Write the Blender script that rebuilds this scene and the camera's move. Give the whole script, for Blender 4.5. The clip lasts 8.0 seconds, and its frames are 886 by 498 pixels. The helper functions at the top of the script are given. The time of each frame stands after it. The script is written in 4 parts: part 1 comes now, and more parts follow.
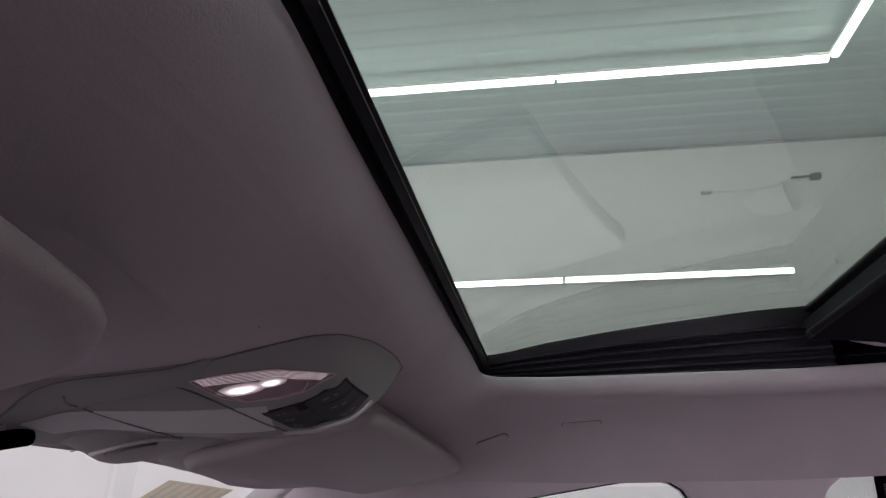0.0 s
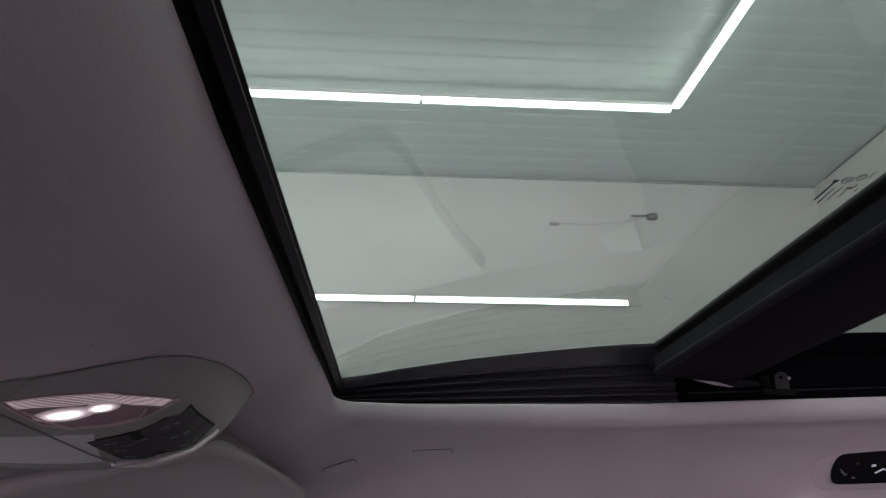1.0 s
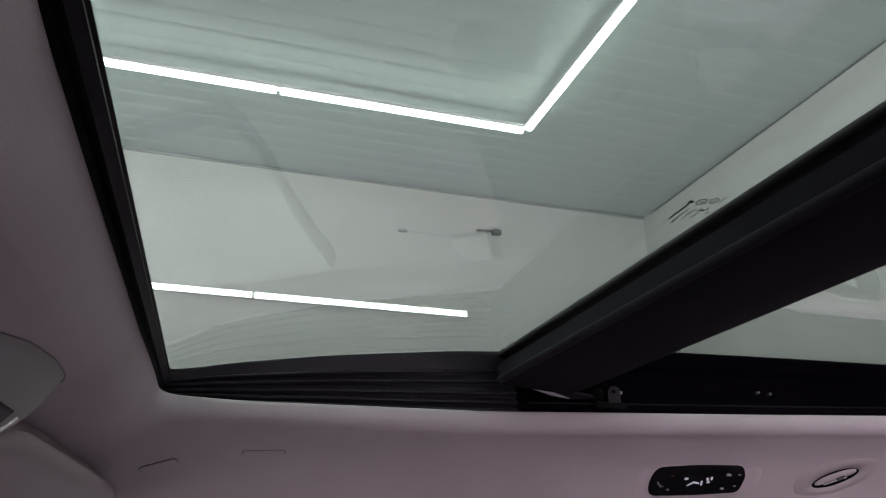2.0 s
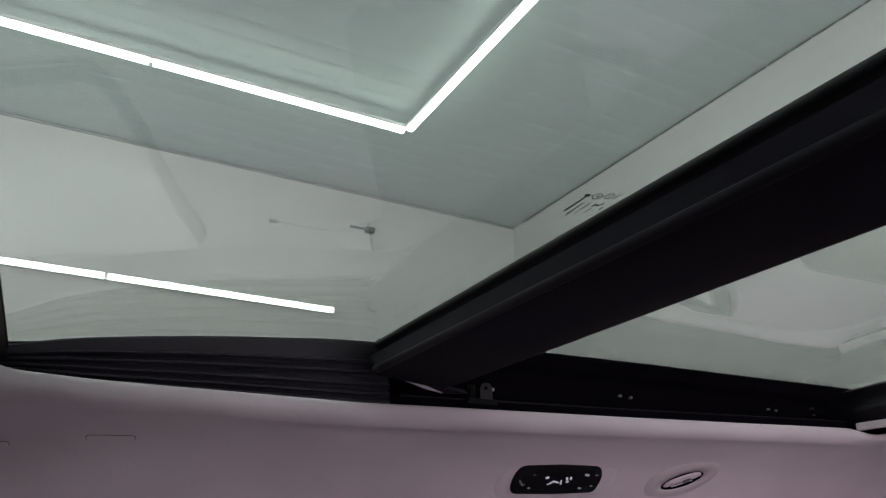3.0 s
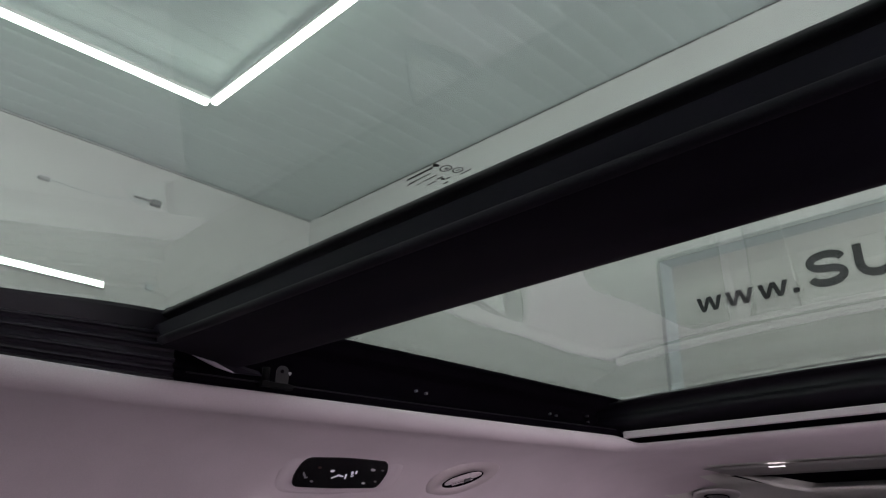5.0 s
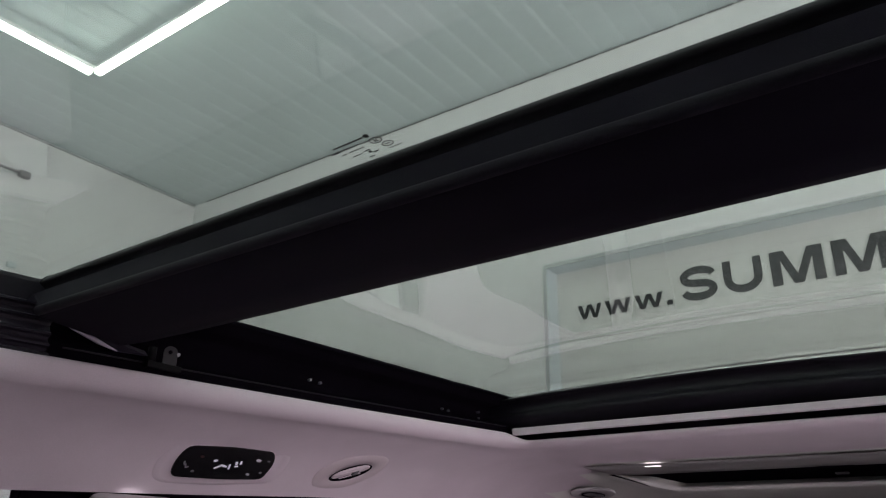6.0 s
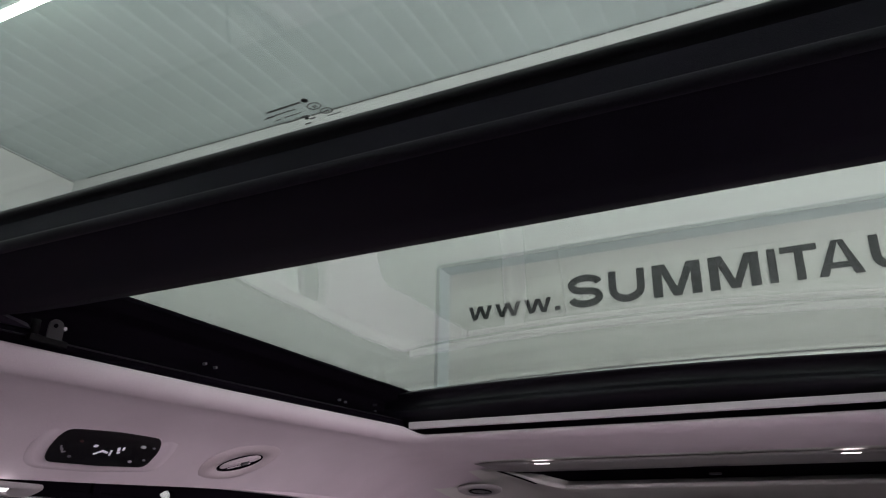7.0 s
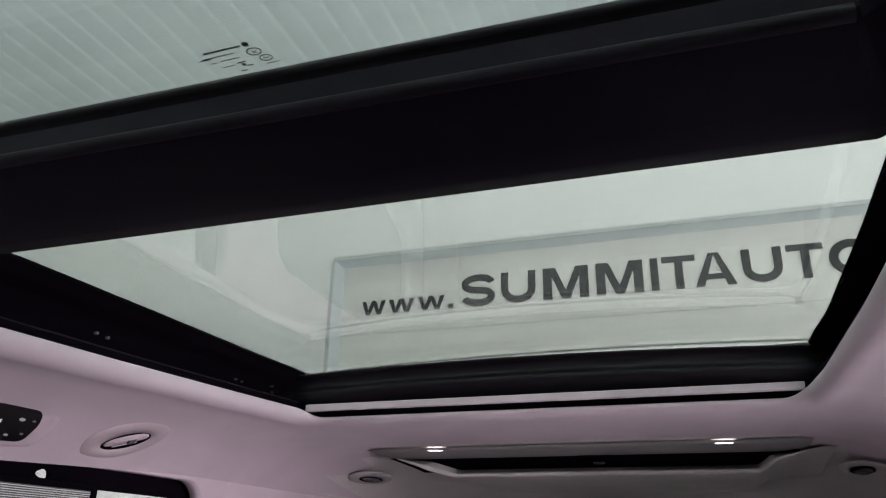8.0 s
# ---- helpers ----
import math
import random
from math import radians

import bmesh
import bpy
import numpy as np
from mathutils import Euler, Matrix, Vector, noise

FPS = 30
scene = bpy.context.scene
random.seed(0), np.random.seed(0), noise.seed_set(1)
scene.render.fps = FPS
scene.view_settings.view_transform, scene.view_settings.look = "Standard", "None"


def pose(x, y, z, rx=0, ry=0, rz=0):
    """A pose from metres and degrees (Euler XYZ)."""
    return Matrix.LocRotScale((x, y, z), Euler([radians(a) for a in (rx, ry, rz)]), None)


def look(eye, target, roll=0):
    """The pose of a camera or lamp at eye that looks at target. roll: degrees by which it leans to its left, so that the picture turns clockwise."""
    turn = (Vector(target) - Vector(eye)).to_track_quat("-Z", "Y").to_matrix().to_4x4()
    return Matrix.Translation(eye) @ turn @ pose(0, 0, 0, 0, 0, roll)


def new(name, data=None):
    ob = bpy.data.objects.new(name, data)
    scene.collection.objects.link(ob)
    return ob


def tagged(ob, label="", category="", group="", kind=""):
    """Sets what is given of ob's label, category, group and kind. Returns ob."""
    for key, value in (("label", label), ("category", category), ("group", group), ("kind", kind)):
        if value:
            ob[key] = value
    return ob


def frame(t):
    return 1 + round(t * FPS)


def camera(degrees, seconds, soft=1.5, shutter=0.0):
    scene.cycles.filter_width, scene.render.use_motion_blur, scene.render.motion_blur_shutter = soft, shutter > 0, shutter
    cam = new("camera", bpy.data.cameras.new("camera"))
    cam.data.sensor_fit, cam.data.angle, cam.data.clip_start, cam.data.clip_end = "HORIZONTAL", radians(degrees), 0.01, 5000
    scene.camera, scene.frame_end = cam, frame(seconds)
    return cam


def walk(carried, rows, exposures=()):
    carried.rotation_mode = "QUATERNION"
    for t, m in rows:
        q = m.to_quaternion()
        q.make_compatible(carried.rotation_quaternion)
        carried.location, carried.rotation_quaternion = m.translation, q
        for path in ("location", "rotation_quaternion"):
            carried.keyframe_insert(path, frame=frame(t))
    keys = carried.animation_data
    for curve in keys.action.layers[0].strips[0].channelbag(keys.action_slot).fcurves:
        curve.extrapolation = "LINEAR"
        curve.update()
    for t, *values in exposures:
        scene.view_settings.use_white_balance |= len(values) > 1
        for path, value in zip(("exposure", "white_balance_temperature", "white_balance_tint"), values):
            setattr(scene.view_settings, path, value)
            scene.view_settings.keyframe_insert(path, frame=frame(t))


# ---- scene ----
cam = camera(60.9, 8.0, soft=1.2)
PATH = [
    (0, (-0.581, -0.002, 1.427), (1.268, 0.309, 2.123), -0.2),
    (0.5, (-0.573, 0.009, 1.439), (1.289, 0.128, 2.159), -0.5),
    (1, (-0.551, 0.017, 1.446), (1.309, -0.063, 2.177), -0.3),
    (1.5, (-0.532, 0.026, 1.449), (1.303, -0.265, 2.187), -0.1),
    (2, (-0.516, 0.024, 1.448), (1.278, -0.459, 2.19), -0.0),
    (3.5, (-0.465, 0.031, 1.441), (1.139, -0.903, 2.186), 0.5),
    (4, (-0.453, 0.029, 1.441), (1.08, -1.017, 2.188), 0.6),
    (4.5, (-0.433, 0.024, 1.44), (1.024, -1.125, 2.187), 0.8),
    (6, (-0.376, 0.024, 1.431), (0.771, -1.433, 2.181), 1.0),
    (6.5, (-0.357, 0.024, 1.426), (0.674, -1.515, 2.178), 1.2),
    (7, (-0.34, 0.025, 1.422), (0.567, -1.59, 2.175), 1.2),
    (7.5, (-0.326, 0.042, 1.4), (0.446, -1.642, 2.155), 1.0),
    (8, (-0.312, 0.03, 1.394), (0.337, -1.704, 2.151), 1.0),
]
walk(cam, [(t, look(eye, target, roll)) for t, eye, target, roll in PATH],
     exposures=[(0, -.20), (1, -.18), (2, -.06), (3.5, -.11), (4.5, -.11), (6, .11), (7, .16), (7.5, .24), (8, .46)])

# world: a closed showroom, nothing but a faint grey beyond its walls
world = bpy.data.worlds.new("world")
scene.world = world
world.use_nodes = True
world.node_tree.nodes["Background"].inputs[0].default_value = (0.5, 0.55, 0.6, 1)
world.node_tree.nodes["Background"].inputs[1].default_value = 0.1
LED_POWER = 10.1
FILL_POWER = 410.0


# ---- materials ----
def material(name, base, rough=0.6, metal=0.0, vary=0.12, scale=3.0, grain=0.0, grain_scale=600.0, bump=0.0, coat=0.0, spec=0.5):
    """Principled surface with a slow stain pattern, a fine grain and fine relief."""
    m = bpy.data.materials.new(name)
    m.use_nodes = True
    n, l = m.node_tree.nodes, m.node_tree.links
    p = n["Principled BSDF"]
    p.inputs["Roughness"].default_value, p.inputs["Metallic"].default_value = rough, metal
    p.inputs["Coat Weight"].default_value = coat
    p.inputs["Specular IOR Level"].default_value = spec
    co = n.new("ShaderNodeTexCoord")
    slow = n.new("ShaderNodeTexNoise")
    slow.inputs["Scale"].default_value, slow.inputs["Detail"].default_value = scale, 5
    l.new(co.outputs["Object"], slow.inputs["Vector"])
    fine = n.new("ShaderNodeTexNoise")
    fine.inputs["Scale"].default_value, fine.inputs["Detail"].default_value = grain_scale, 2
    l.new(co.outputs["Object"], fine.inputs["Vector"])
    ramp = n.new("ShaderNodeMapRange")
    ramp.inputs["From Min"].default_value, ramp.inputs["From Max"].default_value = 0.25, 0.75
    ramp.inputs["To Min"].default_value, ramp.inputs["To Max"].default_value = 1 - vary, 1 + vary
    l.new(slow.outputs["Fac"], ramp.inputs["Value"])
    ramp2 = n.new("ShaderNodeMapRange")
    ramp2.inputs["From Min"].default_value, ramp2.inputs["From Max"].default_value = 0.25, 0.75
    ramp2.inputs["To Min"].default_value, ramp2.inputs["To Max"].default_value = 1 - grain, 1 + grain
    l.new(fine.outputs["Fac"], ramp2.inputs["Value"])
    times = n.new("ShaderNodeMath")
    times.operation = "MULTIPLY"
    l.new(ramp.outputs[0], times.inputs[0]), l.new(ramp2.outputs[0], times.inputs[1])
    col = n.new("ShaderNodeVectorMath")
    col.operation = "SCALE"
    col.inputs[0].default_value = base
    l.new(times.outputs[0], col.inputs["Scale"])
    l.new(col.outputs[0], p.inputs["Base Color"])
    rr = n.new("ShaderNodeMapRange")
    rr.inputs["To Min"].default_value, rr.inputs["To Max"].default_value = max(0.02, rough - 0.08), min(1, rough + 0.08)
    l.new(slow.outputs["Fac"], rr.inputs["Value"])
    l.new(rr.outputs[0], p.inputs["Roughness"])
    if bump:
        b = n.new("ShaderNodeBump")
        b.inputs["Strength"].default_value, b.inputs["Distance"].default_value = min(1.0, bump), 0.001
        l.new(fine.outputs["Fac"], b.inputs["Height"])
        l.new(b.outputs[0], p.inputs["Normal"])
    return m


def glowing(name, colour, strength):
    m = bpy.data.materials.new(name)
    m.use_nodes = True
    p = m.node_tree.nodes["Principled BSDF"]
    p.inputs["Base Color"].default_value = (0.8, 0.8, 0.8, 1)
    p.inputs["Emission Color"].default_value, p.inputs["Emission Strength"].default_value = (*colour, 1), strength
    return m


def pane_glass(name, tint, rough=0.0, ior=1.48):
    """Thin tinted glass: light goes straight through, tinted; the gloss grows by Fresnel."""
    m = bpy.data.materials.new(name)
    m.use_nodes = True
    n, l = m.node_tree.nodes, m.node_tree.links
    n.remove(n["Principled BSDF"])
    tr, gl, lw, pw, am, mix = (n.new("ShaderNode" + k) for k in ("BsdfTransparent", "BsdfGlossy", "LayerWeight", "Math", "Math", "MixShader"))
    tr.inputs[0].default_value = (*tint, 1)
    gl.inputs["Roughness"].default_value = rough
    lw.inputs["Blend"].default_value = 0.5
    pw.operation, am.operation = "POWER", "MULTIPLY_ADD"
    pw.inputs[1].default_value = 5.0
    f0 = ((ior - 1) / (ior + 1)) ** 2
    am.inputs[1].default_value, am.inputs[2].default_value = 1 - f0, f0
    l.new(lw.outputs["Facing"], pw.inputs[0]), l.new(pw.outputs[0], am.inputs[0])
    l.new(am.outputs[0], mix.inputs[0]), l.new(tr.outputs[0], mix.inputs[1]), l.new(gl.outputs[0], mix.inputs[2])
    l.new(mix.outputs[0], n["Material Output"].inputs["Surface"])
    return m


M_HEAD = material("headliner_knit", (0.612, 0.545, 0.586), 0.95, vary=0.06, scale=8, grain=0.05, grain_scale=700, bump=0.25, spec=0.15)
M_TRIM = material("trim_plastic", (0.38, 0.365, 0.37), 0.6, vary=0.05, scale=6, grain=0.06, grain_scale=1500, bump=0.2, spec=0.3)
M_PANEL = material("pale_trim_plastic", (0.70, 0.68, 0.70), 0.55, vary=0.05, scale=6, grain=0.05, grain_scale=1500, bump=0.15, spec=0.3)
M_COVER = material("grey_cover_plastic", (0.47, 0.44, 0.45), 0.55, vary=0.06, scale=8, grain=0.05, grain_scale=1500, bump=0.15, spec=0.3)
M_STRIP = material("rose_glint_chrome", (0.95, 0.84, 0.88), 0.22, 0.5, vary=0.06, scale=30)
M_VISOR = material("visor_vinyl", (0.51, 0.45, 0.47), 0.75, vary=0.05, scale=6, grain=0.06, grain_scale=1200, bump=0.3, spec=0.3)
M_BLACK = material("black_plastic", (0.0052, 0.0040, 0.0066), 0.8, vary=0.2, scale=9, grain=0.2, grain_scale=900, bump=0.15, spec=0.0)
M_BEAM = material("beam_cloth", (0.0080, 0.0061, 0.0114), 0.6, vary=0.2, scale=5, grain=0.25, grain_scale=1400, bump=0.3, spec=0.03)
M_RIDGE = material("satin_beam_edge", (0.0105, 0.0084, 0.0140), 0.6, vary=0.2, scale=9, grain=0.2, grain_scale=900, bump=0.1, spec=0.13)
M_RUBBER = material("rubber_seal", (0.0058, 0.0045, 0.0072), 0.66, vary=0.2, scale=12, grain=0.2, grain_scale=700, bump=0.15, spec=0.10)
M_RAIL = material("satin_black_rail", (0.0170, 0.0138, 0.0220), 0.40, vary=0.2, scale=12, grain=0.2, grain_scale=700, bump=0.1, spec=0.32)
M_SEAL = material("soft_black_seal", (0.0060, 0.0048, 0.0080), 0.55, vary=0.2, scale=12, grain=0.2, grain_scale=700, bump=0.1, spec=0.2)
M_REAR = material("grey_rear_header", (0.66, 0.66, 0.625), 0.9, vary=0.06, scale=8, grain=0.08, grain_scale=700, bump=0.3, spec=0.15)
M_GLOSS = material("gloss_black", (0.003, 0.0028, 0.004), 0.22, vary=0.1, scale=8, spec=0.22)
M_BUTTON = material("button_plastic", (0.07, 0.07, 0.075), 0.5, vary=0.1, scale=20, grain=0.1, grain_scale=1500, bump=0.1)
M_PAD = material("switch_pad_plastic", (0.034, 0.034, 0.036), 0.6, vary=0.1, scale=20, grain=0.1, grain_scale=1500, bump=0.1, spec=0.3)
M_BRACKET = material("dark_steel", (0.005, 0.0048, 0.006), 0.5, vary=0.15, scale=30, grain=0.1, spec=0.12)
M_TAB = material("dull_grey_steel", (0.030, 0.029, 0.032), 0.45, 0.3, vary=0.12, scale=30, grain=0.1)
M_METAL = material("bare_steel", (0.45, 0.45, 0.47), 0.38, 1.0, vary=0.1, scale=30, grain=0.1)
M_SILL = material("pale_slider_plastic", (0.55, 0.50, 0.58), 0.4, vary=0.05, scale=20)
M_GREYBAR = material("pale_print", (0.6, 0.6, 0.62), 0.6, vary=0.05)
M_PRINT = material("black_print", (0.05, 0.055, 0.052), 0.7, vary=0.1)
M_WALL = material("white_plaster", (0.84, 0.835, 0.825), 0.85, vary=0.035, scale=0.8, grain=0.02, grain_scale=180, bump=0.12, spec=0.2)
M_SLAT = material("pvc_ceiling_panel", (0.605, 0.66, 0.668), 0.36, vary=0.05, scale=0.9, grain=0.02, grain_scale=80, spec=0.45)
M_FLOOR = material("pale_epoxy", (0.72, 0.72, 0.73), 0.35, vary=0.1, scale=0.7, grain=0.05, grain_scale=120)
M_DOOR = material("door_sheet", (0.80, 0.79, 0.76), 0.55, vary=0.04, scale=1.0, grain=0.02, grain_scale=200, bump=0.05)
M_FRAME = material("grey_reveal", (0.53, 0.55, 0.55), 0.7, vary=0.08, scale=2.0, grain=0.04, grain_scale=120)
M_LETTER = material("dark_vinyl_letter", (0.035, 0.037, 0.04), 0.5, vary=0.2, scale=4)
M_REVEAL = material("pale_reveal_paint", (0.72, 0.78, 0.80), 0.75, vary=0.05, scale=2.0, grain=0.03, grain_scale=120)
M_MOULD = material("rubber_moulding", (0.0060, 0.0048, 0.0090), 0.42, vary=0.15, scale=7, grain=0.1, grain_scale=500, spec=0.26)
M_HOOK = material("worn_grey_bracket", (0.26, 0.265, 0.265), 0.6, vary=0.1, scale=12, grain=0.05)
M_PAINT = material("dark_car_paint", (0.02, 0.02, 0.024), 0.25, vary=0.1, scale=4, coat=0.5)
M_BAND = material("grey_band_plastic", (0.25, 0.245, 0.24), 0.6, vary=0.05, scale=6, grain=0.06, grain_scale=1500, bump=0.15, spec=0.3)
M_CABIN = material("mauve_leather", (0.72, 0.60, 0.66), 0.6, vary=0.06, scale=5, grain=0.06, grain_scale=500, bump=0.2)
M_SEAT = material("dark_mauve_leather", (0.15, 0.13, 0.14), 0.6, vary=0.06, scale=5, grain=0.06, grain_scale=500, bump=0.2)
M_ROSE = material("rose_lamp_frame", (0.66, 0.50, 0.55), 0.32, 0.0, vary=0.06, scale=30, grain=0.05)
M_LAMPBED = material("dark_rose_lens", (0.36, 0.27, 0.30), 0.3, vary=0.08, scale=30, grain=0.05)
M_VISOR_SHEEN = material("visor_sheen", (0.485, 0.43, 0.45), 0.65, vary=0.05, scale=20)
M_DASH = material("grey_dash_vinyl", (0.24, 0.22, 0.23), 0.6, vary=0.1, scale=6, grain=0.1, bump=0.2)
M_CARD = material("tan_board", (0.42, 0.34, 0.24), 0.8, vary=0.12, scale=8, grain=0.06, grain_scale=200)
M_SHADE = material("sunshade_mesh", (0.10, 0.105, 0.11), 0.8, vary=0.06, scale=14, grain=0.1, grain_scale=900)
M_LED = glowing("led_diffuser", (0.985, 1.0, 0.978), LED_POWER)
M_DOMEWELL = material("lamp_reflector", (0.40, 0.29, 0.33), 0.42, 0.2, vary=0.1, scale=40)
M_RLAMP = glowing("reading_lamp_bulb", (1.0, 0.88, 0.94), 2.2)
M_SIDE_LAMP = glowing("side_lamp_lens", (1.0, 0.93, 0.96), 1.5)
M_BULB = [glowing("bulb_and_glare_%d" % k, (1.0, 0.74 + .012 * k, 0.82 + .01 * k), .10 * 1.52 ** k) for k in range(11)]
M_RIB = glowing("glowing_lens_rib", (1.0, 0.78, 0.84), 0.36)
M_RED = material("dull_red_mark", (0.05, 0.012, 0.012), 0.5, vary=0.1)
M_MARK = material("faint_mark", (0.22, 0.22, 0.23), 0.6, vary=0.05)
M_ICON = glowing("display_glow", (0.80, 0.74, 1.0), 0.18)
M_ROOF_GLASS = pane_glass("green_roof_glass", (0.732, 0.80, 0.757))
M_CLEAR = pane_glass("window_glass", (0.95, 0.965, 0.96))
M_TINTED = pane_glass("lightly_tinted_glass", (0.90, 0.915, 0.91))
M_REARGLASS = pane_glass("tinted_rear_glass", (0.42, 0.44, 0.435))
M_PRIVACY_BLOCK = pane_glass("privacy_and_blocking_glass", (0.05, 0.055, 0.055))


# ---- mesh helpers ----
def link_mesh(name, bm, mat, parent=None, label="", smooth=False):
    bmesh.ops.recalc_face_normals(bm, faces=bm.faces)
    me = bpy.data.meshes.new(name)
    bm.to_mesh(me)
    bm.free()
    me.materials.append(mat)
    if smooth:
        for p in me.polygons:
            p.use_smooth = True
    ob = new(name, me)
    ob.parent = parent
    if label:
        ob["label"] = label
    return ob


def part(name, bm, mat, parent, label="", smooth=False):
    return link_mesh(name, bm, mat, parent, label, smooth)


def box(lo, hi, bevel=0.0, seg=2, bm=None):
    bm = bm or bmesh.new()
    lo, hi = Vector(lo), Vector(hi)
    made = bmesh.ops.create_cube(bm, size=1.0, matrix=Matrix.LocRotScale((lo + hi) / 2, None, hi - lo))
    if bevel:
        edges = {e for v in made["verts"] for e in v.link_edges}
        bmesh.ops.bevel(bm, geom=list(edges), offset=bevel, segments=seg, affect="EDGES", profile=0.5)
    return bm


def loft(rings, closed=False, caps=False, bm=None):
    """Quads between rows of points; closed joins each row's end to its start."""
    bm = bm or bmesh.new()
    rows = [[bm.verts.new(p) for p in ring] for ring in rings]
    count = len(rows[0])
    for a, b in zip(rows, rows[1:]):
        for i in range(count if closed else count - 1):
            j = (i + 1) % count
            bm.faces.new((a[i], a[j], b[j], b[i]))
    if caps:
        bm.faces.new(rows[0]), bm.faces.new(rows[-1])
    return bm


def tube(points, radius, sides=8, bm=None):
    """A round bar along points."""
    rings, pts = [], [Vector(p) for p in points]
    for i, p in enumerate(pts):
        d = (pts[min(i + 1, len(pts) - 1)] - pts[max(i - 1, 0)]).normalized()
        u = d.orthogonal().normalized() if not rings else (u - d * u.dot(d)).normalized()
        w = d.cross(u)
        rings.append([p + radius * (math.cos(2 * math.pi * k / sides) * u + math.sin(2 * math.pi * k / sides) * w) for k in range(sides)])
    return loft(rings, True, True, bm)


def prism(outline, frame_m, depth, bevel=0.0, bm=None):
    """A flat outline (u, v) in the frame's xy plane, raised by depth along its z, with a chamfered top edge."""
    bm = bm or bmesh.new()
    c = Vector((sum(p[0] for p in outline) / len(outline), sum(p[1] for p in outline) / len(outline)))
    def ring(shrink, h):
        out = []
        for p in outline:
            v = Vector(p) - c
            k = max(0.0, 1 - shrink / max(v.length, 1e-6))
            out.append(frame_m @ Vector((c.x + v.x * k, c.y + v.y * k, h)))
        return out
    rings = [ring(0, 0), ring(0, depth - bevel)]
    if bevel:
        rings += [ring(bevel * 0.3, depth - bevel * 0.3), ring(bevel, depth)]
    return loft(rings, True, True, bm)


def rounded(w, h, r, n=5, skew=0.0):
    """Outline of a rounded rectangle about the origin; skew slants it."""
    out = []
    for cx, cy, a0 in ((w / 2 - r, h / 2 - r, 0), (-w / 2 + r, h / 2 - r, 90), (-w / 2 + r, -h / 2 + r, 180), (w / 2 - r, -h / 2 + r, 270)):
        for k in range(n + 1):
            a = radians(a0 + 90 * k / n)
            x, y = cx + r * math.cos(a), cy + r * math.sin(a)
            out.append((x + skew * y, y))
    return out


def facing(place, normal, along):
    """A frame at place whose z is normal and whose x lies along."""
    z = Vector(normal).normalized()
    x = (Vector(along) - z * Vector(along).dot(z)).normalized()
    y = z.cross(x)
    return Matrix.Translation(place) @ Matrix((x, y, z)).transposed().to_4x4()


def lerp_table(table, v):
    """Piecewise-linear look-up in a short table of (v, value)."""
    t = sorted(table)
    if v <= t[0][0]:
        return t[0][1]
    for (a, p), (b, q) in zip(t, t[1:]):
        if v <= b:
            return p + (q - p) * (v - a) / (b - a)
    return t[-1][1]


def smooth_table(table, v):
    """Like lerp_table, with a smooth curve through the entries."""
    t = sorted(table)
    if v <= t[0][0] or v >= t[-1][0]:
        return lerp_table(table, v)
    k = max(i for i in range(len(t) - 1) if t[i][0] <= v)
    def slope(i):
        if i in (0, len(t) - 1):
            return 0.0 if i else (t[1][1] - t[0][1]) / (t[1][0] - t[0][0])
        a, b = ((t[i + d][1] - t[i + d - 1][1]) / (t[i + d][0] - t[i + d - 1][0]) for d in (0, 1))
        return 0.0 if a * b <= 0 else 2 * a * b / (a + b)
    w = t[k + 1][0] - t[k][0]
    f = (v - t[k][0]) / w
    return (t[k][1] * (1 + 2 * f) * (1 - f) ** 2 + t[k + 1][1] * f * f * (3 - 2 * f)
            + w * (slope(k) * f * (1 - f) ** 2 - slope(k + 1) * f * f * (1 - f)))


def outline_mesh(outer, holes, thickness, to_world):
    """A sheet with holes, cut from outlines in a plane and given thickness; to_world maps (u, v, h) to places."""
    cu = bpy.data.curves.new("cut", "CURVE")
    cu.dimensions, cu.fill_mode = "2D", "BOTH"
    cu.extrude = thickness / 2
    for loop in (outer, *holes):
        sp = cu.splines.new("POLY")
        sp.points.add(len(loop) - 1)
        for q, (u, v) in zip(sp.points, loop):
            q.co = (u, v, 0, 1)
        sp.use_cyclic_u = True
    tmp = bpy.data.objects.new("cut", cu)
    scene.collection.objects.link(tmp)
    me = bpy.data.meshes.new_from_object(tmp.evaluated_get(bpy.context.evaluated_depsgraph_get()))
    bpy.data.objects.remove(tmp)
    bpy.data.curves.remove(cu)
    bm = bmesh.new()
    bm.from_mesh(me)
    bpy.data.meshes.remove(me)
    bmesh.ops.remove_doubles(bm, verts=bm.verts, dist=1e-5)
    for v in bm.verts:
        v.co = to_world(*v.co)
    return bm


def stroke(points, thick, depth, closed=False):
    """A ribbon of even width along points in the xy plane, raised by depth."""
    pts, n = [Vector(p) for p in points], len(points)
    rings = []
    for i, p in enumerate(pts):
        a, b = (pts[i - 1], pts[(i + 1) % n]) if closed else (pts[max(0, i - 1)], pts[min(n - 1, i + 1)])
        d = (b - a).normalized()
        o = Vector((-d.y, d.x)) * thick / 2
        rings.append([(p.x + o.x, p.y + o.y, 0), (p.x + o.x, p.y + o.y, depth), (p.x - o.x, p.y - o.y, depth), (p.x - o.x, p.y - o.y, 0)])
    if closed:
        rings.append(rings[0])
    return loft(rings, True, not closed)


def arc_points(cx, cy, rx, ry, a0, a1, n=14):
    return [(cx + rx * math.cos(radians(a0 + (a1 - a0) * k / n)), cy + ry * math.sin(radians(a0 + (a1 - a0) * k / n))) for k in range(n + 1)]


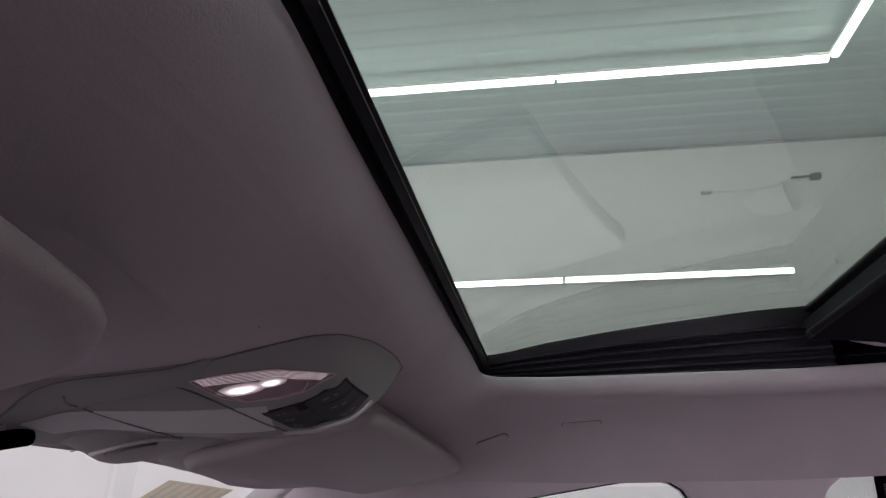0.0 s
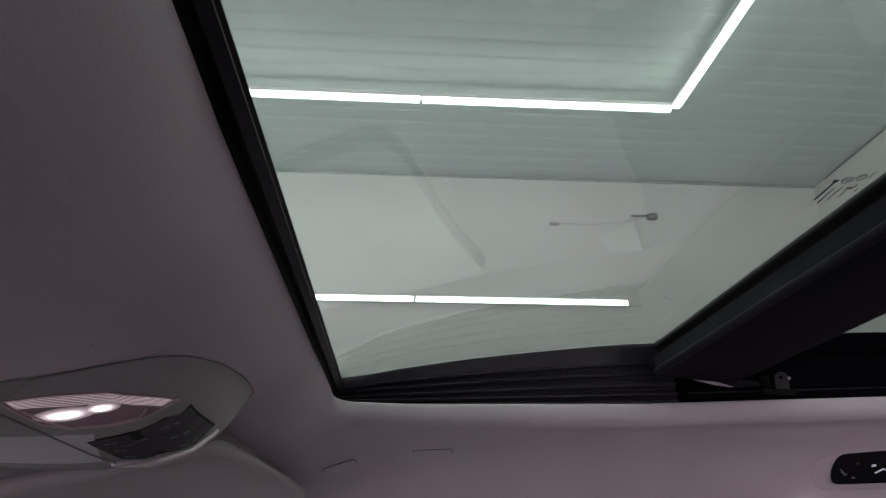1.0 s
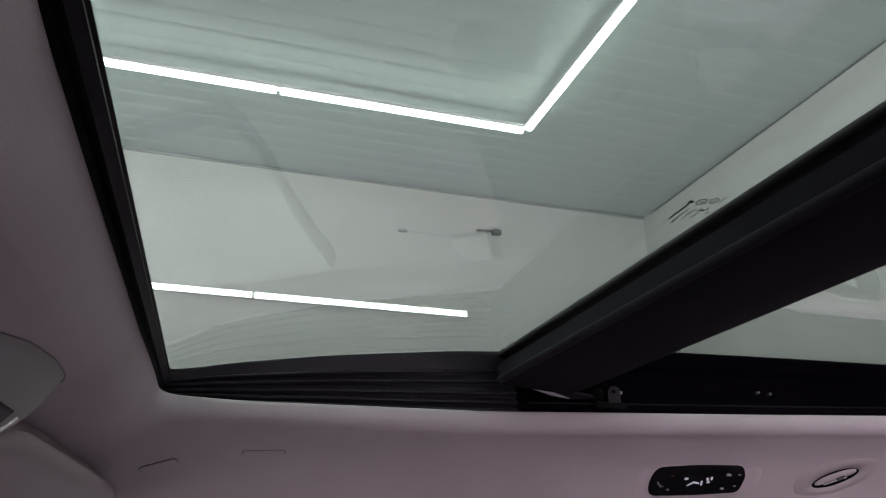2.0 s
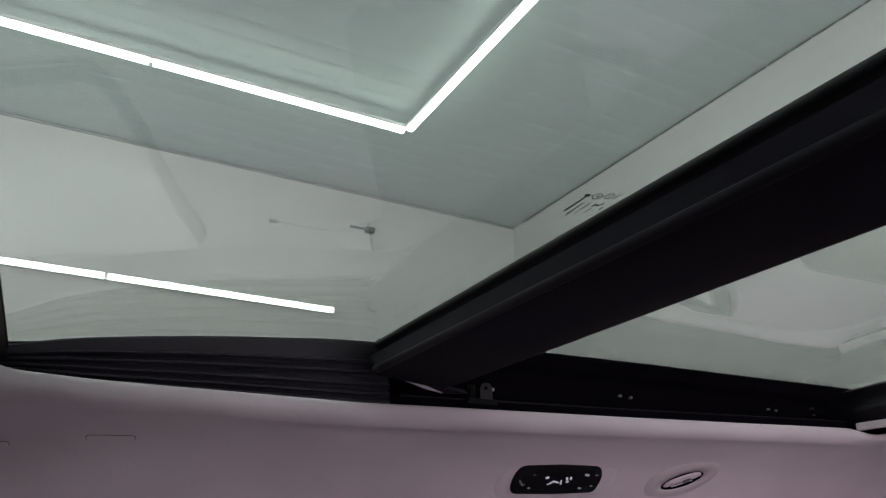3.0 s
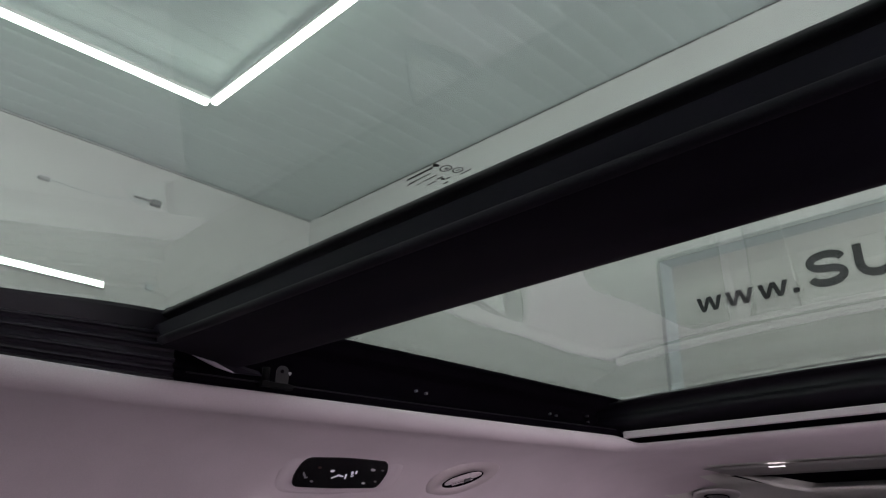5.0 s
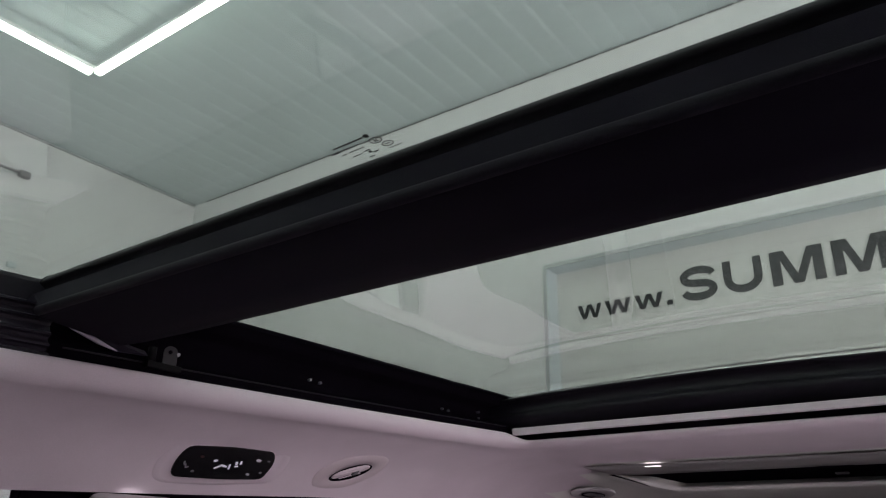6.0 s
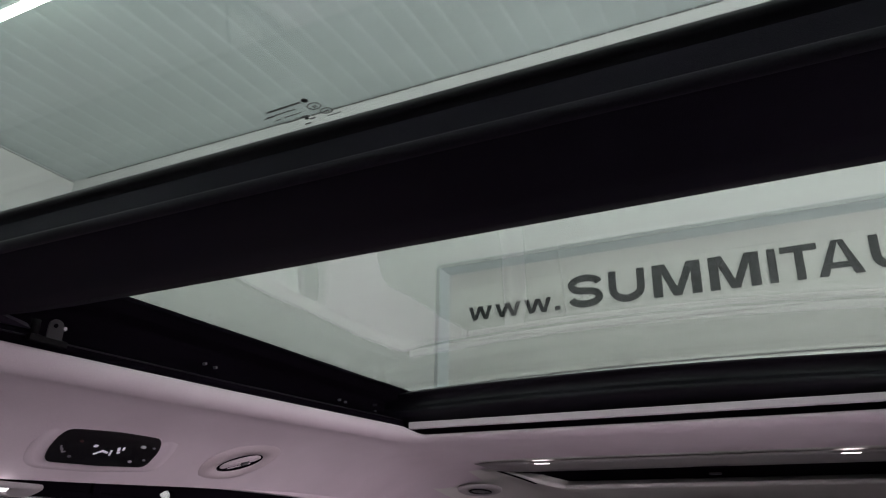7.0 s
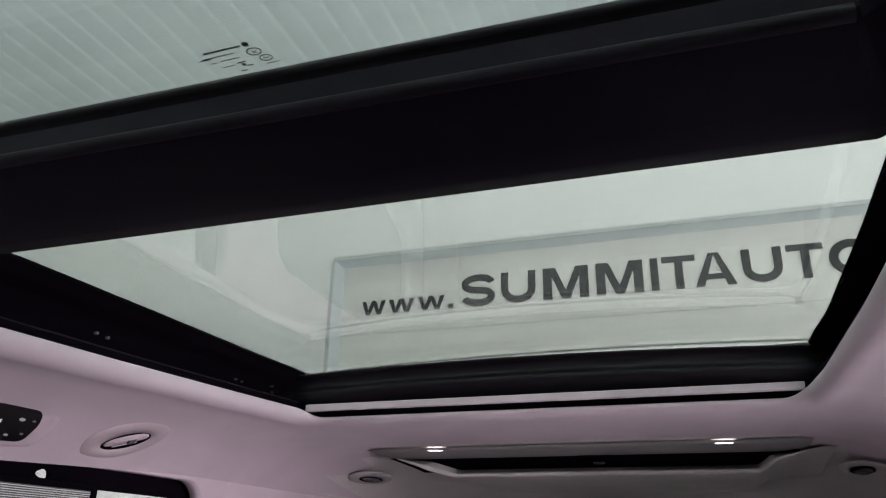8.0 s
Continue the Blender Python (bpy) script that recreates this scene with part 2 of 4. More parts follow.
def block_letter(ch, w, h, depth=0.004):
    """A bold grotesque letter, w wide and h high, its lower left corner at the origin."""
    t = 0.228 * h
    if ch == "S":
        t *= .93
        rx, ry = (w - t) / 2, (h - t) / 4
        pts = arc_points(w / 2, h - t / 2 - ry, rx, ry, 8, 245) + arc_points(w / 2, t / 2 + ry, rx, ry, 65, -172)
        return stroke(pts, t, depth)
    if ch == "U":
        r = (w - t) / 2
        return stroke([(t / 2, h)] + arc_points(w / 2, t * .45 + r * .8, r, r * .8, 180, 360) + [(w - t / 2, h)], t, depth)
    if ch == "O":
        return stroke(arc_points(w / 2, h / 2, (w - t) / 2, (h - t) / 2, 0, 360, 32)[:-1], t, depth, True)
    if ch == "T":
        return prism([(w / 2 - t / 2, 0), (w / 2 + t / 2, 0), (w / 2 + t / 2, h - t * .82), (w, h - t * .82), (w, h), (0, h), (0, h - t * .82), (w / 2 - t / 2, h - t * .82)], Matrix(), depth)
    if ch == "I":
        return prism([(0, 0), (w, 0), (w, h), (0, h)], Matrix(), depth)
    if ch == "A":
        bm = prism([(0, 0), (t * 1.08, 0), (w / 2 + t * .10, h), (w / 2 - t * .62, h)], Matrix(), depth)
        half = prism([(w, 0), (w - t * 1.08, 0), (w / 2 - t * .10, h), (w / 2 + t * .62, h)], Matrix(), depth - .0003)
        bar = prism([(w * .25, h * .20), (w * .75, h * .20), (w * .68, h * .37), (w * .32, h * .37)], Matrix(), depth - .0006)
        for extra in (half, bar):
            me = bpy.data.meshes.new("piece")
            extra.to_mesh(me)
            extra.free()
            bm.from_mesh(me)
            bpy.data.meshes.remove(me)
        return bm
    if ch == "M":
        s = 0.20 * w
        return prism([(0, 0), (s, 0), (s, .70 * h), (w / 2 - .45 * s, 0), (w / 2 + .45 * s, 0), (w - s, .70 * h), (w - s, 0), (w, 0), (w, h), (w - 1.4 * s, h), (w / 2, .27 * h), (1.4 * s, h), (0, h)], Matrix(), depth)
    if ch == "w":
        s = 0.17 * w
        return prism([(0, h), (.19 * w, 0), (.19 * w + s, 0), (w / 2, .66 * h), (.81 * w - s, 0), (.81 * w, 0), (w, h), (w - s, h), (.73 * w, .30 * h), (w / 2 + .5 * s, h), (w / 2 - .5 * s, h), (.27 * w, .30 * h), (s, h)], Matrix(), depth)
    return prism([(0, 0), (w, 0), (w, h), (0, h)], Matrix(), depth)


# ---- the showroom, turned a little against the car ----
ROOM = pose(0, 0, 0, 0, 0, 2.08)
X0, X1, Y0, Y1, TOP = -4.6, 6.26, -4.42, 7.6, 4.93
# opening added in the unseen west wall for the side fill light
FILL_OPENING = (-2.0, 4.2, .30, 2.70)
DOOR_X0, DOOR_X1, DOOR_TOP, DOOR_Y = -3.4, 1.990, 3.327, -4.60


def room(ob, label, category, kind="structure", group=""):
    ob.matrix_basis = ROOM @ ob.matrix_basis
    return tagged(ob, label, category, group, kind)


def build_room():
    room(link_mesh("floor", box((X0 - .3, Y0 - .9, -0.2), (X1 + .3, Y1 + .3, 0.0)), M_FLOOR), "smooth pale grey epoxy showroom floor", "floor")
    room(link_mesh("wall_east", box((X1, Y0, 0), (X1 + .25, Y1, TOP + .3)), M_WALL), "plain white plastered showroom wall", "wall")
    bm = bmesh.new()
    box((X0 - .25, Y0, 0), (X0, FILL_OPENING[0], TOP + .3), bm=bm)
    box((X0 - .25, FILL_OPENING[1], 0), (X0, Y1, TOP + .3), bm=bm)
    box((X0 - .25, FILL_OPENING[0], 0), (X0, FILL_OPENING[1], FILL_OPENING[2]), bm=bm)
    box((X0 - .25, FILL_OPENING[0], FILL_OPENING[3]), (X0, FILL_OPENING[1], TOP + .3), bm=bm)
    room(link_mesh("wall_west", bm, M_WALL), "white plastered showroom wall with an added opening for side light", "wall")
    room(link_mesh("wall_north", box((X0 - .25, Y1, 0), (X1 + .25, Y1 + .25, TOP + .3)), M_WALL), "plain white plastered showroom wall", "wall")
    bm = bmesh.new()
    box((DOOR_X1, Y0 - .5, 0), (X1 + .25, Y0, TOP + .3), bm=bm)
    box((X0 - .25, Y0 - .5, 0), (DOOR_X0, Y0, TOP + .3), bm=bm)
    box((DOOR_X0, Y0 - .5, DOOR_TOP), (DOOR_X1, Y0, TOP + .3), bm=bm)
    room(link_mesh("wall_south", bm, M_WALL), "white plastered wall with a deep door opening", "wall")
    # long lapped ceiling panels: each rises towards the far wall, then steps down to the next
    bm, x, w = bmesh.new(), X0 + .06, 0.20
    sec = []
    while x < X1 - 0.01:
        sec += [(x + w * f, TOP - .0042 + .0084 * f - .0026 * math.sin(math.pi * f)) for f in (0, .12, .25, .4, .55, .7)]
        sec += [(x + w - .038, TOP + .0015), (x + w - .027, TOP + .0018), (x + w - .012, TOP - .0022)]
        x += w
    sec = [(min(u, X1), z) for u, z in sec]
    loft([[(u, yy, z) for u, z in sec] for yy in (Y0, Y1)], bm=bm)
    for f in bm.faces:
        f.smooth = True
    box((X0 - .25, Y0 - .5, TOP + .03), (X1 + .25, Y1 + .25, TOP + .2), bm=bm)
    room(link_mesh("ceiling", bm, M_SLAT), "pale grey ceiling of long lapped panels", "ceiling")
    bm = bmesh.new()
    box((X1 - .022, Y0, TOP - .022), (X1 - .002, Y1, TOP - .006), 0.004, bm=bm)
    room(link_mesh("trim", bm, M_FRAME), "thin grey edge trim between wall and ceiling", "trim")
    bm = bmesh.new()
    for k in range(53):
        x = X0 + .065 + .2 * k
        box((x + .006, Y0 + .002, TOP - .017), (x + .190, Y0 + .014, TOP - .006), 0.003, 1, bm=bm)
    room(link_mesh("trim", bm, M_HOOK), "broken row of short grey edge clips under the ceiling", "trim")


build_room()


def fill_window():
    """An unseen window added for side light; an area lamp stands for the sky."""
    w = room(new("window_1"), "added unseen window with slim grey frame bars, for side light", "window")
    y0, y1, z0, z1 = FILL_OPENING
    for k in range(6):
        y = y0 + (y1 - y0) * k / 5
        part("mullion", box((X0 - .16, y - .03, z0), (X0 - .10, y + .03, z1), .004), M_FRAME, w)
        if k < 5:
            part("pane", box((X0 - .134, y + .031, z0), (X0 - .126, y + (y1 - y0) / 5 - .031, z1)), M_CLEAR, w).visible_shadow = False
    lamp = bpy.data.lights.new("sky_light", "AREA")
    lamp.shape, lamp.size, lamp.size_y = "RECTANGLE", y1 - y0, z1 - z0
    lamp.energy, lamp.color = FILL_POWER, (1.0, 0.84, 0.94)
    ob = new("sky_light", lamp)
    ob.matrix_basis = ROOM @ facing((X0 - .20, (y0 + y1) / 2, (z0 + z1) / 2), (-1, 0, 0), (0, 1, 0))


fill_window()


def door_and_sign():
    d = room(new("door_1"), "recessed pale sectional garage door with dark lettering", "door")
    edges = [0.0, 0.48, 0.94, 1.40, 1.89, 2.353, 2.814, DOOR_TOP + 0.02]
    for a, b in zip(edges, edges[1:]):
        bm = box((DOOR_X0 - .02, DOOR_Y - .05, a + .001), (DOOR_X1 + .02, DOOR_Y, b - .001), 0.003, 2)
        part("door_panel", bm, M_DOOR, d)
        for k in (1, 2, 3):
            z = a + (b - a) * k / 4
            part("rib", box((DOOR_X0, DOOR_Y - .002, z - .002), (DOOR_X1, DOOR_Y + .0022, z + .002), 0.001, 1), M_DOOR, d)
    # reveal lining
    part("jamb", box((DOOR_X1 - .004, DOOR_Y, 0), (DOOR_X1 + .006, Y0 + .003, DOOR_TOP - .004)), M_REVEAL, d, "grey painted door jamb")
    part("jamb", box((DOOR_X0 - .006, DOOR_Y, 0), (DOOR_X0 + .004, Y0 + .003, DOOR_TOP - .004)), M_REVEAL, d, "grey painted door jamb")
    part("lintel", box((DOOR_X0 - .006, DOOR_Y, DOOR_TOP - .004), (DOOR_X1 + .006, Y0 + .003, DOOR_TOP + .006)), M_REVEAL, d, "grey painted door head")
    part("edge_angle", box((DOOR_X0, Y0 - .002, DOOR_TOP - .016), (DOOR_X1, Y0 + .006, DOOR_TOP + .012), .002, 1), M_FRAME, d, "thin grey edge angle")
    part("edge_angle", box((DOOR_X1 - .014, Y0 - .002, 0), (DOOR_X1 + .012, Y0 + .006, DOOR_TOP - .017), .002, 1), M_FRAME, d, "thin grey edge angle")
    sign = room(new("door_lettering"), "bold dark grey web address lettered on the pale garage door", "lettering", "")
    base, cap = 2.954, 0.217
    spots = [("w", 1.817, 1.639, 0.0982), ("w", 1.615, 1.427, 0.0982), ("w", 1.399, 1.206, 0.0982), (".", 1.180, 1.143, 0.0308),
             ("S", 1.086, 0.850, cap + .012), ("U", 0.809, 0.576, cap), ("M", 0.526, 0.229, cap), ("M", 0.181, -0.113, cap), ("I", -0.159, -0.207, cap),
             ("T", -0.231, -0.432, cap), ("A", -0.421, -0.662, cap), ("U", -0.701, -0.928, cap), ("T", -0.955, -1.157, cap), ("O", -1.181, -1.427, cap + .01)]
    for ch, a, b, h in spots:
        bm = block_letter(ch, a - b, h)
        z = base - (0.005 if ch in "SO" else 0)
        bm.transform(pose(a + .012, DOOR_Y + .003, z, 90, 0, 180))
        part("letter", bm, M_LETTER, sign)


door_and_sign()


def led_tube(name, a, b, wide, tall, group, label, on_wall=False):
    """A linear lamp from a to b: a pale housing and a glowing diffuser with rounded ends."""
    a, b = Vector(a), Vector(b)
    root = new(name)
    d = (b - a).normalized()
    side = Vector((0, 0, 1)) if on_wall else d.cross(Vector((0, 0, 1))).normalized()
    out = d.cross(side) if on_wall else Vector((0, 0, -1))
    if on_wall and (out.x > 0) == (a.x > 0):
        out = -out
    sec = [(-wide / 2, -tall), (-wide / 2, -.01), (-wide / 2 + .012, 0), (wide / 2 - .012, 0), (wide / 2, -.01), (wide / 2, -tall)]
    gap = 0.016
    if on_wall:
        sec = [(-wide / 2, -.004), (-wide / 2 + .006, 0), (wide / 2 - .006, 0), (wide / 2, -.004)]
    glow = loft([[p + side * u + out * w for u, w in sec] for p in (a + d * gap, b - d * gap)], True, True)
    part("diffuser", glow, M_LED, root, "glowing white diffuser")
    hs = [(-wide / 2 + .004, -tall - .035), (-wide / 2 + .004, -tall - .001), (wide / 2 - .004, -tall - .001), (wide / 2 - .004, -tall - .035)]
    if on_wall:
        hs = [(-wide / 2 - .002, -tall - .035), (-wide / 2 - .002, -.005), (wide / 2 + .002, -.005), (wide / 2 + .002, -tall - .035)]
    part("housing", loft([[p + side * u + out * w for u, w in hs] for p in (a, b)], True, True), M_WALL, root)
    if not on_wall:
        for f in (0.12, 0.88):
            p = a.lerp(b, f)
            part("hanger", tube([p + Vector((0, 0, tall + .03)), (p.x, p.y, TOP)], 0.0012, 6), M_WALL, root)
    room(root, label, "lamp", "", group)
    return root


def lamps():
    z, g = 4.74, "linear lamps hung under the ceiling"
    lab = "slim white linear lamp hung under the ceiling, lit"
    xr, yr, step = 4.62, -2.285, 2.06
    for k in range(4):
        led_tube("linear_lamp", (xr, yr + .02 + step * k, z), (xr, yr + .02 + step * (k + 1), z), .060, .035, g, lab)
    for k in range(4):
        led_tube("linear_lamp", (xr - .03 - step * k, yr, z), (xr - .03 - step * (k + 1), yr, z), .060, .035, g, lab)
    for k in range(4):
        led_tube("linear_lamp", (xr - .06 - step * 4, yr + .02 + step * k, z), (xr - .06 - step * 4, yr + .02 + step * (k + 1), z), .060, .035, g, lab)
    # extra rows at x 1.6, -0.2, -1.9 and y -3.3, unseen, added for fill
    for x in (1.6, -0.2):
        for k in range(3):
            led_tube("linear_lamp", (x, .2 + step * k, z), (x, .2 + step * (k + 1), z), .060, .035, g, lab)
    for k in range(2):
        led_tube("linear_lamp", (-1.7 - 1.85 * k, -3.3, z), (-1.7 - 1.85 * (k + 1), -3.3, z), .060, .035, g, lab)
    for k in range(2):
        led_tube("linear_lamp", (-1.9, -1.6 + step * k, z), (-1.9, -1.6 + step * (k + 1), z), .060, .035, g, lab)
    for k in range(4):
        led_tube("linear_lamp", (xr - .06 - step * k, 6.0, z), (xr - .06 - step * (k + 1), 6.0, z), .060, .035, g, lab)
    g, lab = "linear lamps fixed along the walls", "slim white linear lamp fixed on the wall, lit"
    for k in range(4):
        led_tube("wall_lamp", (X1 - .065, -2.29 + step * k, 3.595), (X1 - .065, -2.29 + step * (k + 1), 3.595), .054, .03, g, lab, True)


lamps()


# ---- the car ----
car = tagged(new("car"), "car seen from inside: pale mauve headliner, black-framed glass roof", "car")

LIP = [(0.2, 1.618), (0.11, 1.616), (0.02, 1.6125), (-0.3, 1.6125), (-0.5, 1.6185), (-0.75, 1.6262), (-1.0, 1.6355), (-1.23, 1.645), (-2.4, 1.645)]
GLASS_EDGE = [(0.14, 1.643), (0.08, 1.6566), (0.048, 1.6646), (0, 1.6716), (-0.063, 1.6806), (-0.125, 1.6877), (-0.2, 1.695), (-0.263, 1.701), (-0.345, 1.705), (-0.6, 1.716), (-0.8, 1.719), (-1.24, 1.722), (-1.3, 1.722)]


def lip_z(y):
    return lerp_table(LIP, y)


def glass_z(x, y):
    crown = lerp_table([(-1.3, 0.011), (-0.5, 0.005), (-0.32, 0.002), (0.14, 0.0)], y)
    return lerp_table(GLASS_EDGE, y) + crown * (1 - (x / 0.45) ** 2)


def lean(x):
    """The cross members stand a little askew to the side rails: how far back they lie at x."""
    return .036 * (x - .43)


def bulge(y):
    """How far the sides of the opening bow outwards."""
    return lerp_table([(-1.25, .003), (-1.12, .016), (-.8, .022), (-.45, .019), (0, .0)], y)


def rounded_ring(xh, yf, yr, r, n_side=48, n_end=24, n_arc=6):
    """Points and outward normals round a rounded rectangle, anticlockwise from the front right corner."""
    out = []
    def line(a, b, nrm, n):
        for k in range(n):
            f = k / n
            out.append(((a[0] + (b[0] - a[0]) * f, a[1] + (b[1] - a[1]) * f), nrm))
    def arc(cx, cy, a0):
        for k in range(n_arc):
            t = radians(a0 + 90 * k / n_arc)
            out.append(((cx + r * math.cos(t), cy + r * math.sin(t)), (math.cos(t), math.sin(t))))
    line((xh, yr + r), (xh, yf - r), (1, 0), n_side)
    arc(xh - r, yf - r, 0)
    line((xh - r, yf), (-xh + r, yf), (0, 1), n_end)
    arc(-xh + r, yf - r, 90)
    line((-xh, yf - r), (-xh, yr + r), (-1, 0), n_side)
    arc(-xh + r, yr + r, 180)
    line((-xh + r, yr), (xh - r, yr), (0, -1), n_end)
    arc(xh - r, yr + r, 270)
    return out


#            half width, drop;  front y, drop;  rear y, drop;  corner
HEAD_RINGS = [(.441, -.005, .120, -.005, -1.254, .008, .030), (.4365, -.0045, .1155, -.0045, -1.249, .0085, .032),
              (.4345, -.002, .1135, -.002, -1.247, .010, .034), (.4345, .001, .1135, .002, -1.247, .0125, .036),
              (.4353, .009, .1148, .0105, -1.250, .016, .040), (.4390, .0165, .1190, .0225, -1.258, .0195, .046), (.449, .0235, .1275, .0365, -1.272, .0215, .055),
              (.463, .0240, .137, .0475, -1.29, .0220, .063), (.486, .0224, .147, .0545, -1.34, .0212, .075), (.508, .0265, .158, .0600, -1.42, .0215, .09), (.552, .036, .180, .066, -1.55, .0225, .11),
              (.598, .052, .220, .074, -1.70, .025, .13), (.636, .073, .270, .084, -1.84, .030, .15), (.682, .110, .400, .114, -2.20, .050, .17), (.692, .119, .465, .135, -2.47, .14, .18)]


def front_skew(x):
    return lerp_table([(-.43, -.012), (-.33, -.0095), (-.24, -.004), (-.15, -.0015), (0, .001), (.2, .004), (.43, .001)], x)


def ease(y):
    return lerp_table([(-0.95, 0.94), (-0.35, 1.0)], y)


def front_crown(x):
    return 0.015 * (1 - min(1, abs(x) / .43) ** 4)


def front_z(x, y):
    """Height of the headliner ahead of the opening."""
    return lip_z(.11) + front_crown(x) - lerp_table([(r[2], r[3]) for r in HEAD_RINGS[3:]], y)


def rear_z(y):
    """Height of the headliner behind the opening."""
    return lip_z(y) - lerp_table([(r[4], r[5]) for r in HEAD_RINGS[3:]], y)


def side_z(x, y):
    return lip_z(y) - ease(y) * lerp_table([(r[0], r[1]) for r in HEAD_RINGS[3:]], abs(x))


def on_side(x, y, along=(0, -1, 0)):
    """A frame on the headliner beside the opening: z into the cabin, x along the car towards its rear."""
    e = .012
    px = Vector((2 * e, 0, side_z(x + e, y) - side_z(x - e, y)))
    py = Vector((0, 2 * e, side_z(x, y + e) - side_z(x, y - e)))
    n = px.cross(py)
    n = n if n.z < 0 else -n
    return facing((x, y, side_z(x, y)), n, along)


def build_headliner():
    rings = []
    for k, (xh, dx, yf, df, yr, dr, r) in enumerate(HEAD_RINGS):
        give = max(0.0, min(1.0, (11.5 - k) / 4))
        ring = []
        for (x, y), (nx, ny) in rounded_ring(xh, yf, yr, r):
            side = dx * (ease(y) if dx > 0 else 1)
            end = df if ny > 0 else dr
            crown = front_crown(x) if ny > 0 else 0
            out = bulge(y) * give * nx * abs(nx)
            turn = front_skew(x) * ny * min(1, give * 2) if ny > 0 else 0
            ring.append((x + out, y + turn, lip_z(y) + .25 * abs(out) + crown - side * nx * nx - end * ny * ny))
        rings.append(ring)
    rings = [[(x, y + lean(x) * min(1, max(0, (-1.0 - y) / .24)) * min(1, max(0, (.69 - abs(x)) / .15)), z) for x, y, z in ring] for ring in rings]
    def rear(x, y):
        """Behind this line the lining is the grey rear header."""
        return y < -1.60 + lean(x) - max(0, abs(x) - .43) * 1.1
    bm = loft(rings, True)
    bm.verts.ensure_lookup_table()
    back = bm.copy()
    for half, keep in ((bm, False), (back, True)):
        bmesh.ops.delete(half, geom=[f for f in half.faces if rear(*f.calc_center_median().xy) != keep], context="FACES")
    # the lining is hollowed round the driver's visor tip to imitate its shadow
    bend = [Vector(p) for p in ((-.36, .165), (-.262, .212), (-.21, .226), (-.165, .236), (-.146, .252), (-.128, .276), (-.108, .312), (-.095, .36))]
    def hollow(x, y):
        p, best, inside = Vector((x, y)), 9.0, False
        for a, b in zip(bend, bend[1:]):
            f = max(0.0, min(1.0, (p - a).dot(b - a) / (b - a).length_squared))
            d = (p - a.lerp(b, f)).length
            if d < best:
                best, inside = d, (b.x - a.x) * (y - a.y) - (b.y - a.y) * (x - a.x) > 0
        f = min(1.0, best / .055) if inside else 0.0
        return .045 * f * f * (3 - 2 * f) * min(1.0, max(0.0, (.46 - y) / .09)) * min(1.0, max(0.0, (x + .36) / .16))
    near = {e for f in bm.faces if -.48 < f.calc_center_median().x < -.05 and .13 < f.calc_center_median().y < .45 for e in f.edges}
    bmesh.ops.subdivide_edges(bm, edges=list(near), cuts=7, use_grid_fill=True)
    for v in bm.verts:
        v.co.z += hollow(v.co.x, v.co.y)
    part("rear_header", back, M_REAR, car, "grey lining of the rear header", True)
    return part("headliner", bm, M_HEAD, car, "pale mauve knit headliner with a rolled edge", True)


headliner = build_headliner()
for x, y, z, n in ((-.3752, .1316, 1.5749, (.094, -.616, -.782)), (-.0937, .2114, 1.5606, (.0, -.185, -.983))):
    speck = [(.0010 * math.cos(k * math.pi / 4), .0006 * math.sin(k * math.pi / 4)) for k in range(8)]
    part("speck", prism(speck, facing((x, y, z), n, (1, 0, 0)), .0004), M_MARK, headliner, "tiny dark speck")


def glass_panel(name, y0, y1, xh, label):
    bm, n, m = bmesh.new(), 24, 16
    rows = []
    for h in (0.0, 0.0045):
        rows.append([[bm.verts.new((-xh + 2 * xh * i / n, y0 + (y1 - y0) * j / m, glass_z(-xh + 2 * xh * i / n, y0 + (y1 - y0) * j / m) + h)) for i in range(n + 1)] for j in range(m + 1)])
    for g in rows:
        for j in range(m):
            for i in range(n):
                bm.faces.new((g[j][i], g[j][i + 1], g[j + 1][i + 1], g[j + 1][i]))
    lo, hi = rows
    for j in range(m):
        for i in (0, n):
            bm.faces.new((lo[j][i], lo[j + 1][i], hi[j + 1][i], hi[j][i]))
    for i in range(n):
        for j in (0, m):
            bm.faces.new((lo[j][i], lo[j][i + 1], hi[j][i + 1], hi[j][i]))
    return part(name, bm, M_ROOF_GLASS, car, label, True)


front_glass = glass_panel("front_roof_glass", -0.40, 0.16, 0.50, "large green-tinted tilting roof glass")
rear_glass = glass_panel("rear_roof_glass", -1.29, -0.43, 0.50, "large green-tinted fixed roof glass")


def frame_strip(name, ys, section, mat, label="", mirror=True, smooth=True):
    """A part along the side of the opening: section(y) gives (x, z) points from the glass down; built on both sides."""
    for s in ((1, -1) if mirror else (1,)):
        rings = [[(s * (x + bulge(y)), y, z + .25 * bulge(y)) for x, z in section(y)] for y in ys]
        part(name, loft(rings), mat, car, label, smooth)


def spread(a, b, n):
    return [a + (b - a) * k / n for k in range(n + 1)]


